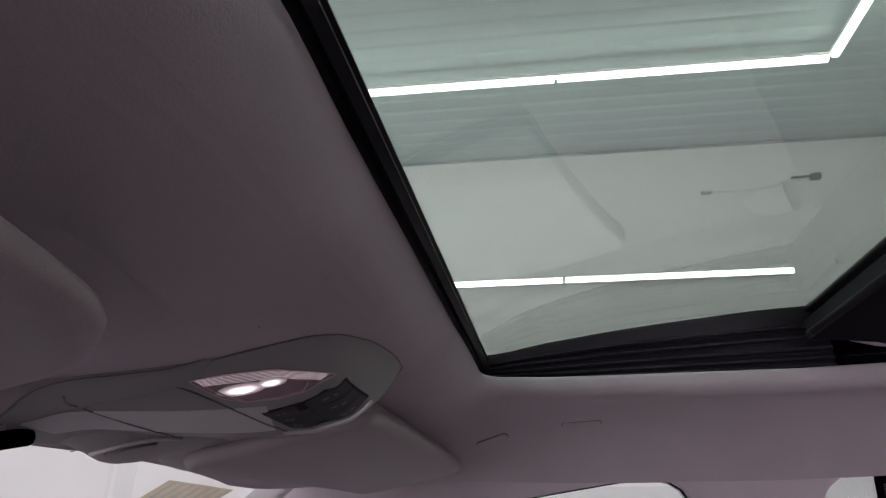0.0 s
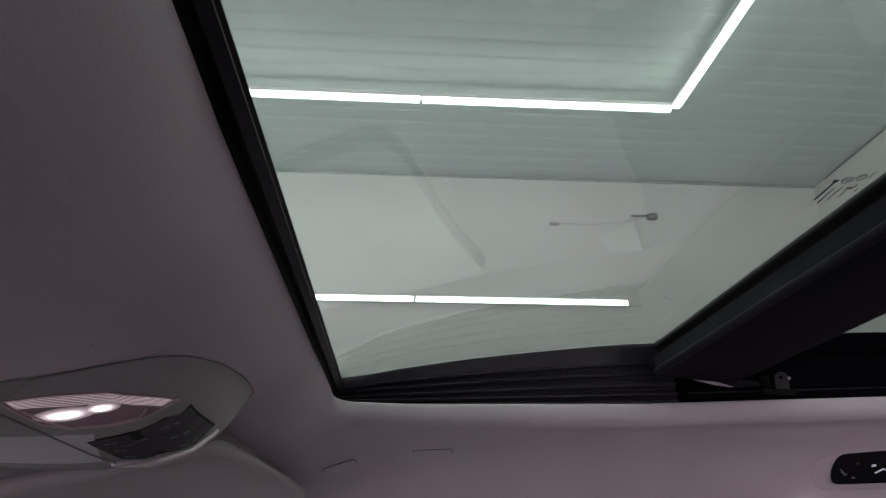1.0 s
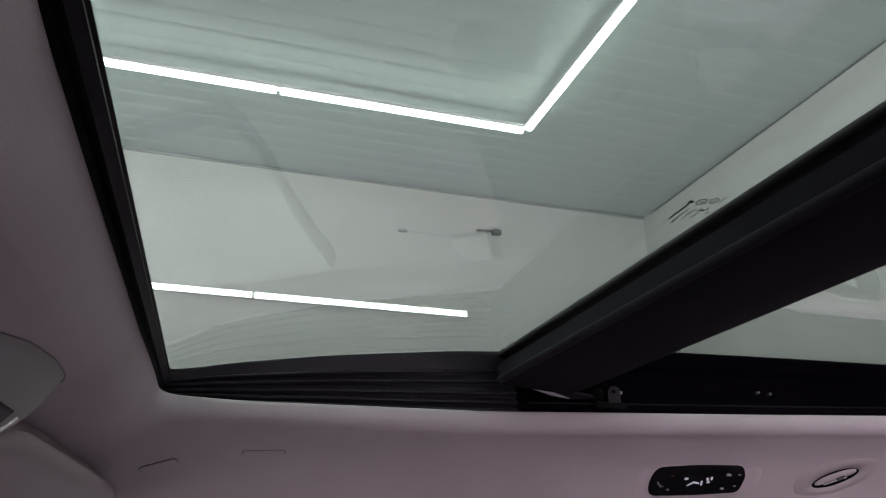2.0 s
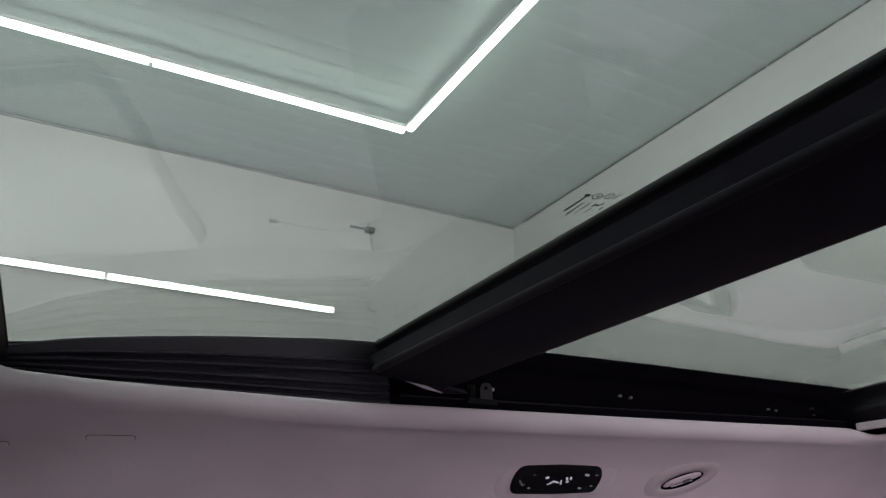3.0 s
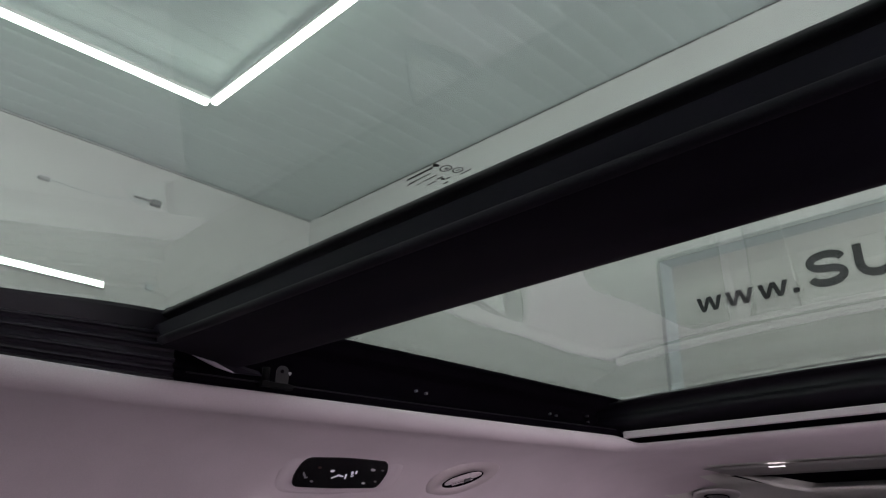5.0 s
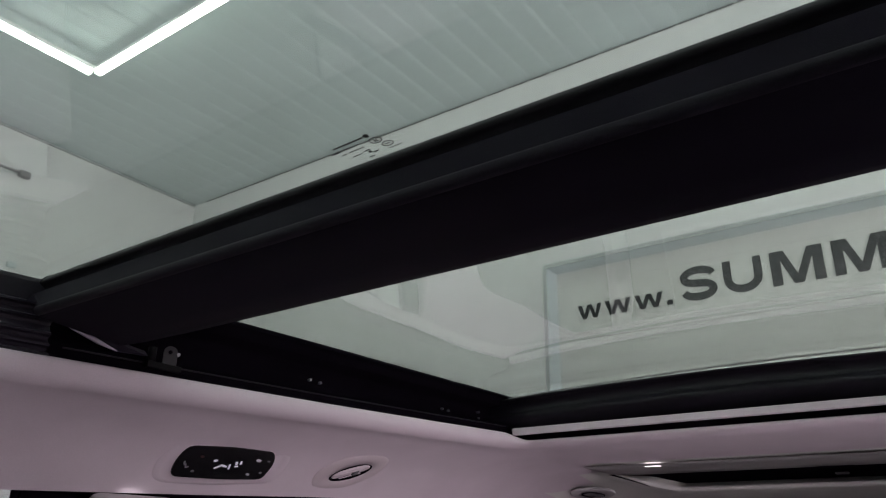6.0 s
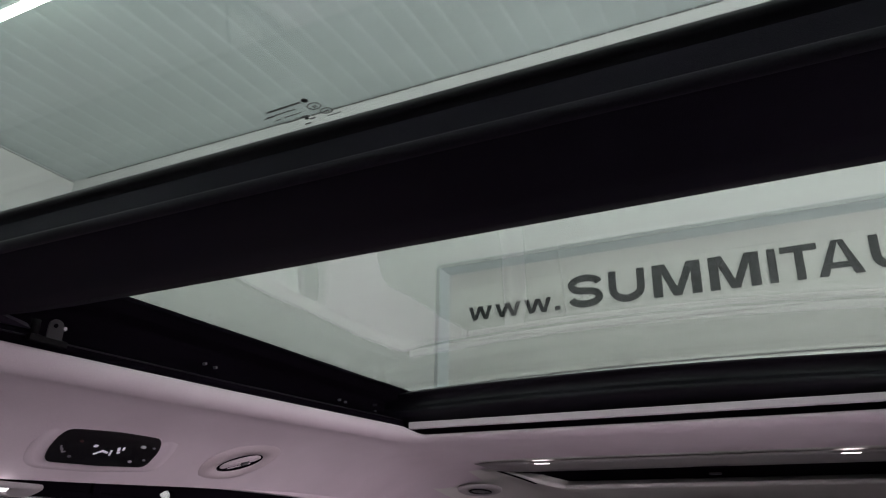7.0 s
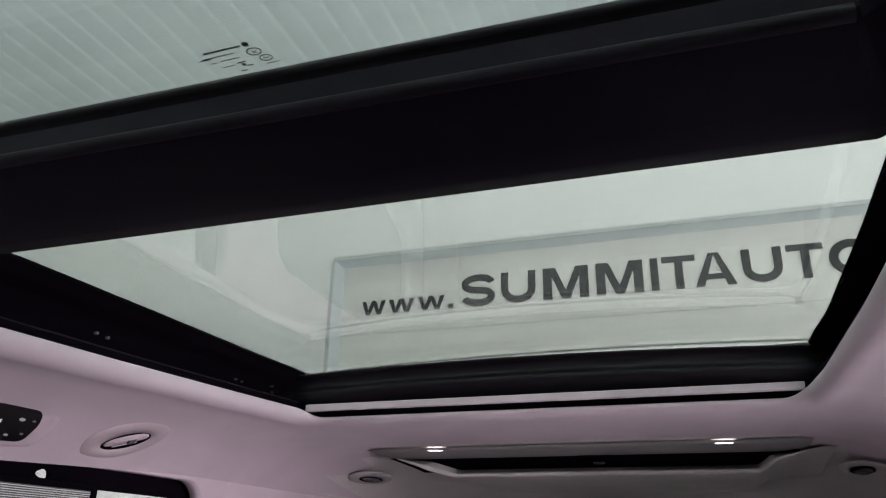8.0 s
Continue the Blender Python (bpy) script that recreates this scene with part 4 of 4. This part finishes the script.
def overhead_console():
    ys = [.1535, .154, .1545, .155, .1555, .1563, .1575, .159, .161, .1635, .166, .169, .172, .176, .180, .187, .195, .207, .22, .24, .26, .28, .30, .32, .34, .37, .40, .435, .47]
    al = [math.sin(radians(-90 + 180 * k / 28)) for k in range(29)]
    con = part("overhead_console", loft([[con_at(a, y) for a in al] for y in ys]), M_TRIM, car, "grey plastic overhead console with lit lamp", True)
    rim = [(-1, y) for y in reversed(ys)] + [(1, y) for y in ys]
    part("console_gap", tube([con_at(a, y, .0012) for a, y in rim], .0006, 6), M_DASH, con, "dark joint round the console")
    # the console's flank widens towards the screen
    flank = [(.262, -.0490), (.277, -.0515), (.296, -.0590), (.313, -.0684), (.329, -.0780), (.3435, -.0885), (.361, -.0950), (.376, -.0930), (.392, -.0850), (.41, -.0730), (.435, -.0600)]
    def flank_at(f, y):
        """A place on the flank: f from 0 at the console's skin to 1 at its outer edge."""
        x, full = smooth_table(flank, y), min(1.0, (y - .262) / .034)
        a = con_at(-1 + .2 * full, y, .0004 * full)
        return a.lerp(Vector((x, y, front_z(x, y) + .0018 - .0040 * full)), f)
    rows = []
    for y in spread(.262, .435, 44):
        p = flank_at(1, y)
        rows.append([flank_at(f, y) for f in (0, .3, .6, .85, 1)] + [p + Vector((-.0012, 0, .0042))])
    part("console_flank", loft(rows), M_TRIM, con, "grey plastic flank", True)
    part("console_gap", tube([r[-2] + Vector((-.0014, 0, .0016)) for r in rows], .0006, 6), M_DASH, con)
    part("joint", tube([flank_at(f, y) - Vector((0, 0, .0002)) for f, y in ((.62, .371), (.50, .376), (.36, .3805), (.22, .3825), (.08, .382))], .0009, 6), M_DASH, con)
    # lamp: rose frame, dark well, two bulbs, finely ribbed lens along its upper edge
    lens = dense(smooth_outline([(-.862, .290), (-.85, .258), (-.81, .221), (-.735, .197), (-.66, .178), (-.59, .198), (-.565, .222), (-.585, .250), (-.632, .267), (-.735, .279)], .006, 2), 2)
    part("lamp_frame", con_patch(lens, -.003, .0010), M_LAMPBED, con, "rose-tinted lamp lens")
    part("lens_rim", tube([con_at(a, y, .0012) for a, y in lens + lens[:1]], .00055, 6), M_ROSE, con)
    well = dense([(-.765, .274), (-.752, .247), (-.732, .219), (-.675, .201), (-.61, .203), (-.592, .222), (-.597, .245), (-.665, .260)], 3)
    part("lamp_well", con_patch(well, .0, .0016), M_DOMEWELL, con)
    rim = [con_at(a, y, .0017) for a, y in ((-.765, .277), (-.665, .2635), (-.59, .249), (-.582, .223), (-.60, .203), (-.65, .198))]
    part("lens_rim", tube(rim, .0008, 6), M_ROSE, con)
    for a, y, high, wide in ((-.700, .2505, .034, .0135), (-.714, .2262, .025, .0082)):
        # a bulb; its glare is put in as stacked discs that dim outwards
        for k, glow in enumerate(M_BULB):
            f = 1.55 - 1.2 * k / (len(M_BULB) - 1)
            bm = con_patch([(a + high * f * u, y + wide * f * v) for u, v in ellipse(1, 1, 24)], .0012, .0018 + .00008 * k)
            last = k == len(M_BULB) - 1
            part("bulb" if last else "bulb_diffuser", bm, glow, con, "glowing bulb" if last else "stepped glare round the bulb")
    upper = [(0, (-.857, .287)), (.3, (-.845, .255)), (.6, (-.805, .219)), (.85, (-.73, .197)), (1, (-.67, .182))]
    lower = [(0, (-.79, .281)), (.3, (-.762, .247)), (.6, (-.742, .219)), (.85, (-.685, .200)), (1, (-.64, .188))]
    def on_curve(table, f):
        return (lerp_table([(k, p[0]) for k, p in table], f), lerp_table([(k, p[1]) for k, p in table], f))
    # ribs glow by themselves, for the bulbs' light caught in the lens
    for k in range(7):
        v = k / 6
        line = []
        for j in range(19):
            f = .01 + .98 * j / 18
            u, w = on_curve(upper, f), on_curve(lower, f)
            line.append(con_at(u[0] + (w[0] - u[0]) * v, u[1] + (w[1] - u[1]) * v, .0014))
        part("lens_rib", tube(line, .00022, 5), M_RIB, con)
    # switches in a curved dark pad
    left = [(0, (-.42, .241)), (.35, (-.45, .221)), (.6, (-.49, .202)), (.8, (-.55, .184)), (1, (-.585, .174))]
    right = [(0, (-.19, .222)), (.35, (-.16, .207)), (.6, (-.14, .188)), (.8, (-.12, .175)), (1, (-.20, .1665))]
    def pad_at(u, v):
        p, q = on_curve(left, u), on_curve(right, u)
        return (p[0] + (q[0] - p[0]) * v, p[1] + (q[1] - p[1]) * v)
    def quad(u0, u1, v0, v1, n=4):
        return [pad_at(u0 + (u1 - u0) * k / n, v0) for k in range(n)] + [pad_at(u1, v0 + (v1 - v0) * k / n) for k in range(n)] + [pad_at(u1 + (u0 - u1) * k / n, v1) for k in range(n)] + [pad_at(u0, v1 + (v0 - v1) * k / n) for k in range(n)]
    part("switch_pad", con_patch(quad(0, 1, 0, 1), -.001, .0012), M_PAD, con, "dark curved switch pad")
    for u0, u1 in ((.02, .455), (.565, .98)):
        for v0, v1 in ((.03, .315), (.355, .635), (.675, .97)):
            part("button", con_patch(quad(u0, u1, v0, v1), .0005, .0022), M_BUTTON, con)
            um, vm = (u0 + u1) / 2, (v0 + v1) / 2
            for du, wide in ((-.05, .030), (.04, .022)):
                part("mark", con_patch(quad(um + du - wide, um + du + wide, vm - .022, vm + .022, 2), .0020, .0024), M_MARK, con)
    part("switch_knob", con_patch(quad(.46, .56, .25, .80), .0005, .0028), M_BUTTON, con)
    # paler lower panel, bright lower edge of the console, and panel joints
    under = [(lerp_table([(.235, -.49), (.268, -.515), (.315, -.55), (.36, -.62), (.39, -.72), (.435, -.80)], .235 + .2 * k / 10), .235 + .2 * k / 10) for k in range(11)] + [(-.12 - .04 * (10 - k) / 10, .235 + .2 * k / 10) for k in range(10, -1, -1)]
    rows = [[con_at(a + (b - a) * f, y, h) for (a, y), (b, _) in zip(under[:11], reversed(under[11:]))] for f, h in ((0, -.0006), (.015, .0009), (.3, .0012), (.6, .0012), (1, .0012))]
    part("lower_panel", loft(rows), M_PANEL, con, "paler grey lower panel", True)
    # the strip's pale rose colour carries the glint of bulbs and windows
    part("edge_strip", tube([con_at(lerp_table([(.1665, -.08), (.172, -.055), (.181, -.06), (.19, -.06), (.202, -.07), (.214, -.08), (.23, -.10)], y), y, .0005) for y in [.1665 + .0635 * k / 24 for k in range(25)]], .0021, 8), M_STRIP, con, "thin edge strip, its glint put into the colour", True)
    for pts in (((-.88, .307), (-.724, .2884), (-.589, .2708), (-.444, .2557), (-.274, .2411), (-.12, .2265)), ((-.76, .3815), (-.664, .377), (-.39, .3602), (-.162, .3433), (-.02, .328))):
        part("joint", tube([con_at(a, y, .0005 if a < -.6 else .0012) for a, y in pts], .0008, 6), M_DASH, con)


overhead_console()


# ---- sun visors and what hangs at the screen's head ----
def visor(name, outline, tilt, label, thick=.017):
    """A padded board: rounded edge all round, from an outline in (x, y); tilt(x, y) is its lower face."""
    c = (sum(p[0] for p in outline) / len(outline), sum(p[1] for p in outline) / len(outline))
    def ring(inset, h, k=0):
        out = []
        for x, y in outline:
            v = Vector((x - c[0], y - c[1]))
            k = k if k and not inset else 1 - inset / v.length
            xx, yy = c[0] + v.x * k, c[1] + v.y * k
            out.append((xx, yy, tilt(xx, yy) + h))
        return out
    rings = [ring(.012, thick), ring(.003, thick * .85), ring(0, thick * .5), ring(.003, thick * .15), ring(.012, 0), ring(0, -.001, .7), ring(0, -.001, .4), ring(0, -.001, .1)]
    return part(name, loft(rings, True, True), M_VISOR, car, label, True)


v1 = visor("sun_visor", smooth_outline([(.118, .200), (.135, .180), (.40, .170), (.610, .168), (.640, .190), (.625, .325), (.36, .350), (.10, .372)], .03, 5), lambda x, y: 1.519 - .024 * (x - .126) - .215 * (y - .18), "folded grey sun visor with a painted sheen")
# added roll behind the visor blocks screen light, so the gap turns dark
edge = [(.125, .192), (.135, .180), (.25, .175), (.40, .170), (.52, .168), (.60, .168), (.625, .176)]
part("visor_pad", tube([(x, y + .048, 1.519 - .024 * (x - .126) - .215 * (y - .18) + .026) for x, y in edge], .019, 10), M_VISOR, v1, "added roll that keeps light out of the gap over the visor", True)
# paler patch paints the screen light reflected on the visor
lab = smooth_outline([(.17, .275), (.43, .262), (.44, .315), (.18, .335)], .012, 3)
part("visor_label", loft([[(x, y, 1.519 - .024 * (x - .126) - .215 * (y - .18) - h) for x, y in lab] for h in (-.002, .0008)], True, True), M_VISOR_SHEEN, v1, "pale patch for the screen's reflection")
driver = [(-.62, .140), (-.40, .162), (-.342, .173), (-.312, .182), (-.292, .194), (-.262, .219), (-.232, .258), (-.19, .345), (-.25, .37), (-.62, .34)]
visor("sun_visor", smooth_outline(driver, .02, 4), lambda x, y: 1.502 - .04 * (y - .19), "folded grey sun visor", .016)


def mirror_foot():
    # covers of the mirror foot and the sensors at the screen's head: low rounded humps with a flat crease
    def hump(name, xs, lows, y0, y1, label):
        rings = []
        for k, (x, low) in enumerate(zip(xs, lows)):
            top = front_z(min(.43, max(-.43, x)), .44) + .006
            ring = []
            for j in range(13):
                f = j / 12
                y = y0 + (y1 - y0) * f
                full = math.sin(math.pi * min(1, f * 1.25) / 2) ** .8 if f < .8 else 1 - ((f - .8) / .2) ** 2
                base = front_z(min(.43, max(-.43, x)), y) + .004
                ring.append((x, y, base + (min(base, low) - base) * full))
            rings.append(ring)
        part(name, loft(rings, False), M_COVER, car, label, True)
    hump("mirror_cover", [.022, .030, .038, .048, .072, .085, .096, .115, .132, .149, .175, .198, .207], [1.54, 1.52, 1.506, 1.4985, 1.494, 1.4905, 1.488, 1.487, 1.489, 1.492, 1.497, 1.501, 1.508], .365, .462, "grey cover of the mirror foot")
    hump("sensor_cover", [.212, .219, .228, .237, .255, .278, .30, .317, .322], [1.508, 1.500, 1.496, 1.493, 1.4915, 1.491, 1.4935, 1.496, 1.503], .380, .462, "grey rounded sensor cover")
    hump("sensor_cover", [.321, .327, .338, .352, .38, .415, .45, .47], [1.503, 1.496, 1.492, 1.490, 1.4895, 1.490, 1.495, 1.503], .395, .462, "grey rounded sensor cover")
    fin = [(.0749, .4403, 1.4926), (.0687, .4253, 1.4948), (.0677, .4137, 1.4970), (.0695, .4037, 1.4999), (.0760, .3945, 1.5030), (.0890, .3860, 1.5066), (.1075, .3812, 1.5091), (.1271, .3800, 1.5107)]
    part("cover_fin", tube(fin, .0022, 8), M_PANEL, car, "raised fin of the mirror cover", True)
    # dark strip paints the shade in the crease under the fin
    part("cover_crease", tube([(x + .002, y - .002, z - .0038) for x, y, z in fin[1:-2]], .0013, 8), M_DASH, car, "dark strip for the shade under the fin", True)
    part("mirror_stem", tube([(-.13, .440, 1.480), (-.05, .442, 1.491), (-.008, .444, 1.4995)], .0075, 10), M_BLACK, car, "black mirror stem", True)


mirror_foot()


# ---- fittings of the roof opening ----
def opening_fittings():
    # pale slider blade at the beam's foot
    a, b = Vector((.4160, -.3295, 1.6580)), Vector((.4535, -.4195, 1.6445))
    side = Vector((.0022, .0030, 0))
    bm = loft([[p, p + side * w, p + side * w + Vector((0, 0, -.0036 * w)), p + Vector((0, 0, -.0042 * w))] for p, w in ((a, .6), (a.lerp(b, .06), 1.25), (a.lerp(b, .7), 1.1), (b, .3))], True, True)
    plate = [a.lerp(b, .1) + Vector((.003, 0, -.001)), b + Vector((.003, 0, 0)), Vector((.458, -.462, 1.6475)), Vector((.456, -.455, 1.652))]
    part("blade_plate", loft([plate, [p + Vector((.004, .002, 0)) for p in plate]], True, True), M_RAIL, car, "dark plate beside the slider blade")
    part("slider_blade", bm, M_SILL, car, "pale slider blade at the beam's foot")
    for s in (1, -1):
        # a steel tab with a rounded head and a bolt, on a foot, beside a dark roller
        tab = [(-.0085, 0), (.0085, 0), (.0085, .016)] + arc_points(0, .016, .0085, .0085, 0, 180, 8)[1:]
        m = facing((s * .458, -.491, 1.641), (-s, .35, 0), (-s * .35, -1, 0))
        br = part("hinge_bracket", prism(tab, m, .0022, .0004), M_TAB, car, "small grey steel bracket")
        part("bolt", tube([m @ Vector((-.001, .0165, .0015)), m @ Vector((-.001, .0165, .0040))], .0024, 10), M_BLACK, br)
        part("nut", tube([m @ Vector((.0095, .015, -.002)), m @ Vector((.0095, .015, .003))], .0022, 6), M_METAL, br)
        part("roller", tube([m @ Vector((-.021, .003, -.004)), m @ Vector((-.021, .021, -.004))], .0055, 12), M_BRACKET, br, "", True)
        part("foot", box((s * .457 - .005, -.506, 1.634), (s * .457 + .004, -.459, 1.6415), .001), M_BRACKET, br)
        for y, z in ((-.770, 1.676), (-.792, 1.675), (-1.10, 1.680), (-1.118, 1.679), (-1.205, 1.676), (-1.205, 1.688)):
            part("screw", tube([(s * (.494 + bulge(y)), y, z + .004), (s * (.4855 + bulge(y)), y, z + .004)], .0022, 8), M_METAL, car)
        # thin bright ledge along the lower rail
        part("ledge", tube([(s * (.447 + bulge(y)), y, lip_z(y) + .0185 + .25 * bulge(y)) for y in spread(-.36, -1.235, 12)], .0012, 6), M_SEAL, car)
    # corner clip of the rear glass
    part("corner_clip", box((.426, -1.234, 1.7125), (.442, -1.226, 1.7145), .0008), M_BRACKET, car)


opening_fittings()


# ---- printed marks on the glass ----
def glass_marks():
    def mark(glass, x, y, w, t, ang=0.0, outline=None):
        x, y = (x * .94 + .002, y - .0063) if glass is front_glass else (x, y + lean(x))
        m = facing((x, y, glass_z(x, y) - .0003), (0, 0, -1), (1, 0, 0)) @ pose(0, 0, 0, 0, 0, ang)
        part("printed_mark", prism(outline or rounded(w * .85, t * .6, t * .2, 2), m, .0003), M_PRINT, glass)
    def hoop(glass, x, y, rx, ry):
        x, y = x * .94 + .002, y - .0063
        m = facing((x, y, glass_z(x, y) - .0003), (0, 0, -1), (1, 0, 0))
        o, i = ellipse(rx, ry, 20), ellipse(rx - .0007, ry - .0007, 20)
        part("printed_ring", loft([[m @ Vector((u, v, h)) for u, v in q] for q, h in ((o, 0), (o, .0003), (i, .0003), (i, 0))], True), M_PRINT, glass)
    g = front_glass
    mark(g, -.049, -.3005, 0, 0, 0, ellipse(.0026, .0026, 6))
    for k, w in enumerate((.0056, .0050, .0054, .0058, .0050, .0056)):
        mark(g, -.042 + .0052 * k, -.3010, w, .0028)
    mark(g, -.022, -.3065, .030, .0012), mark(g, -.010, -.3075, .012, .0010)
    hoop(g, -.050, -.3095, .0055, .0040), mark(g, -.050, -.3095, .004, .0012), mark(g, -.050, -.3110, .004, .0009)
    hoop(g, -.054, -.3185, .0050, .0034), mark(g, -.054, -.3185, .005, .0010)
    mark(g, -.028, -.3120, .018, .0012), mark(g, -.014, -.3125, .006, .0012)
    mark(g, -.034, -.3175, .0075, .0016), mark(g, -.034, -.3205, .0035, .0045), mark(g, -.038, -.3225, .0060, .0016)
    mark(g, -.022, -.3190, .012, .0010), mark(g, -.056, -.3250, .014, .0009), mark(g, -.030, -.3270, .006, .0016)
    g = rear_glass
    for k, w in enumerate((.028, .024, .014)):
        mark(g, .000 - .004 * k, -1.214 - .0045 * k, w, .0010)


glass_marks()


# ---- rear side window: black frame, sunshade, clips ----
def rear_side_window():
    for s in (1, -1):
        def place(u, v, h):
            return (s * (.741 + h), u, v)
        if s < 0:
            continue  # the unseen driver's side rear door is left open to let light in
        win = part("side_window_frame", outline_mesh(arch(-1.312, -.462, .97, 1.536, .03), [arch(-1.268, -.478, 1.02, 1.494, .012), [(-.938 + .0165 * math.cos(k * math.pi / 9), 1.5085 + (.0085 - .003 * math.cos(k * math.pi / 9)) * math.sin(k * math.pi / 9)) for k in range(18)]], .012, place), M_BLACK, car, "black window frame with rounded corners")
        part("pane", box((s * .748 - .002, -1.305, .985), (s * .748 + .002, -.37, 1.525)), M_TINTED, win)
        bm = bmesh.new()
        for k in range(140):
            z = 1.497 - k * .0034
            loft([[(s * .7345, yy, z), (s * .7357, yy, z), (s * .7360, yy, z - .0021), (s * .7348, yy, z - .0021)] for yy in (-1.045, -.47)], True, True, bm)
        part("sunshade", bm, M_SHADE, win, "grey ribbed roller sunshade, drawn up")
        part("shade_rod", box((s * .734 - .005, -1.052, 1.490), (s * .734 + .005, -.468, 1.502), .003), M_BLACK, win)
        part("shade_rod", box((s * .734 - .004, -1.056, 1.02), (s * .734 + .004, -1.046, 1.502), .002), M_BLACK, win)
        part("shade_hook", box((s * .731 - .004, -.80, 1.486), (s * .731 + .004, -.784, 1.522), .003), M_BLACK, win)
        # front door window
        part("front_pane", box((s * .742 - .002, -.185, 1.13), (s * .742 + .002, .50, 1.49)), M_CLEAR, car)
    for s in (1, -1):
        part("quarter_pane", box((s * .735 - .002, -2.37, 1.0), (s * .735 + .002, -1.49, 1.41)), M_PRIVACY_BLOCK, car)
    # driver's pane, unseen: near black to keep side light off the headliner
    part("front_pane", box((-.744, -.185, 1.13), (-.740, .50, 1.49)), M_PRIVACY_BLOCK, car)


rear_side_window()


# ---- seats, as the glass mirrors them ----
def seat(x, y, name, cover, rest):
    root = part(name, box((x - .24, y - .10, .52), (x + .24, y + .42, .70), .06, 3), cover, car, "mauve leather seat", True)
    part("backrest", box((x - .23, y - .24, .66), (x + .23, y - .10, 1.20), .06, 3), cover, root, "", True)
    part("headrest", box((x - .13, y - .22, rest - .125), (x + .13, y - .12, rest), .045, 3), cover, root, "", True)
    part("base", box((x - .20, y - .08, .315), (x + .20, y + .36, .53), .02), M_DASH, root)


for x in (-.36, .36):
    for y, rest in ((-.42, 1.34), (-1.35, 1.265)):
        seat(x, y, "seat", M_SEAT, rest)


# ---- small things on the showroom walls ----
def wall_fittings():
    cable = room(new("wall_cable"), "thin grey cable sagging between two small wall brackets", "cable", "")
    y0, y1, y2 = -1.62, -2.62, -2.69
    part("bracket", box((X1 - .05, y0 - .05, 4.405), (X1, y0 + .05, 4.435), .012), M_FRAME, cable)
    part("bracket", box((X1 - .07, y1 - .05, 4.49), (X1, y1 + .05, 4.55), .015), M_HOOK, cable, "small dark wall bracket")
    part("arm", tube([(X1 - .05, y1 + .22, 4.515), (X1 - .05, y1, 4.52)], .012, 8), M_HOOK, cable)
    part("wire", tube([(X1 - .03, y0 + (y1 - y0) * k / 10, 4.43 + .10 * k / 10 - .05 * math.sin(math.pi * k / 10)) for k in range(11)], .004, 6), M_REVEAL, cable)
    part("drop_wire", tube([(X1 - .03, y1 - .02, 4.5), (X1 - .02, y2 + .03, 4.1), (X1 - .02, y2, 3.70)], .0025, 6), M_REVEAL, cable)
    part("plug", box((X1 - .04, y2 - .05, 3.66), (X1, y2 + .03, 3.71), .012), M_REVEAL, cable)
    # a slanting sheet, its face a little proud of the wall
    m = Matrix(((0, 0, -1, X1 - .004), (1, 0, 0, 3.449), (0, 1, 0, 1.853), (0, 0, 0, 1)))
    board = link_mesh("tan_board", prism([(0, 0), (-.615, -.089), (.144, -.524), (.759, -.435)], m, .02, .003), M_CARD)
    for k in range(7):
        part("print_row", prism([(-.05 - .085 * k, -.022 - .0123 * k), (-.075 - .085 * k, -.026 - .0123 * k), (.585 - .085 * k, -.406 - .0123 * k), (.61 - .085 * k, -.402 - .0123 * k)], m @ Matrix.Translation((0, 0, .02)), .002), M_HOOK, board)
    room(board, "tan board with dark stripes, fixed askew on the wall", "board", "")
    room(link_mesh("dark_cabinet", box((X1 - .35, -3.6, 0), (X1 - .004, -2.66, 2.1), .01), M_FRAME), "tall dark grey cabinet against the wall", "cabinet", "")


wall_fittings()
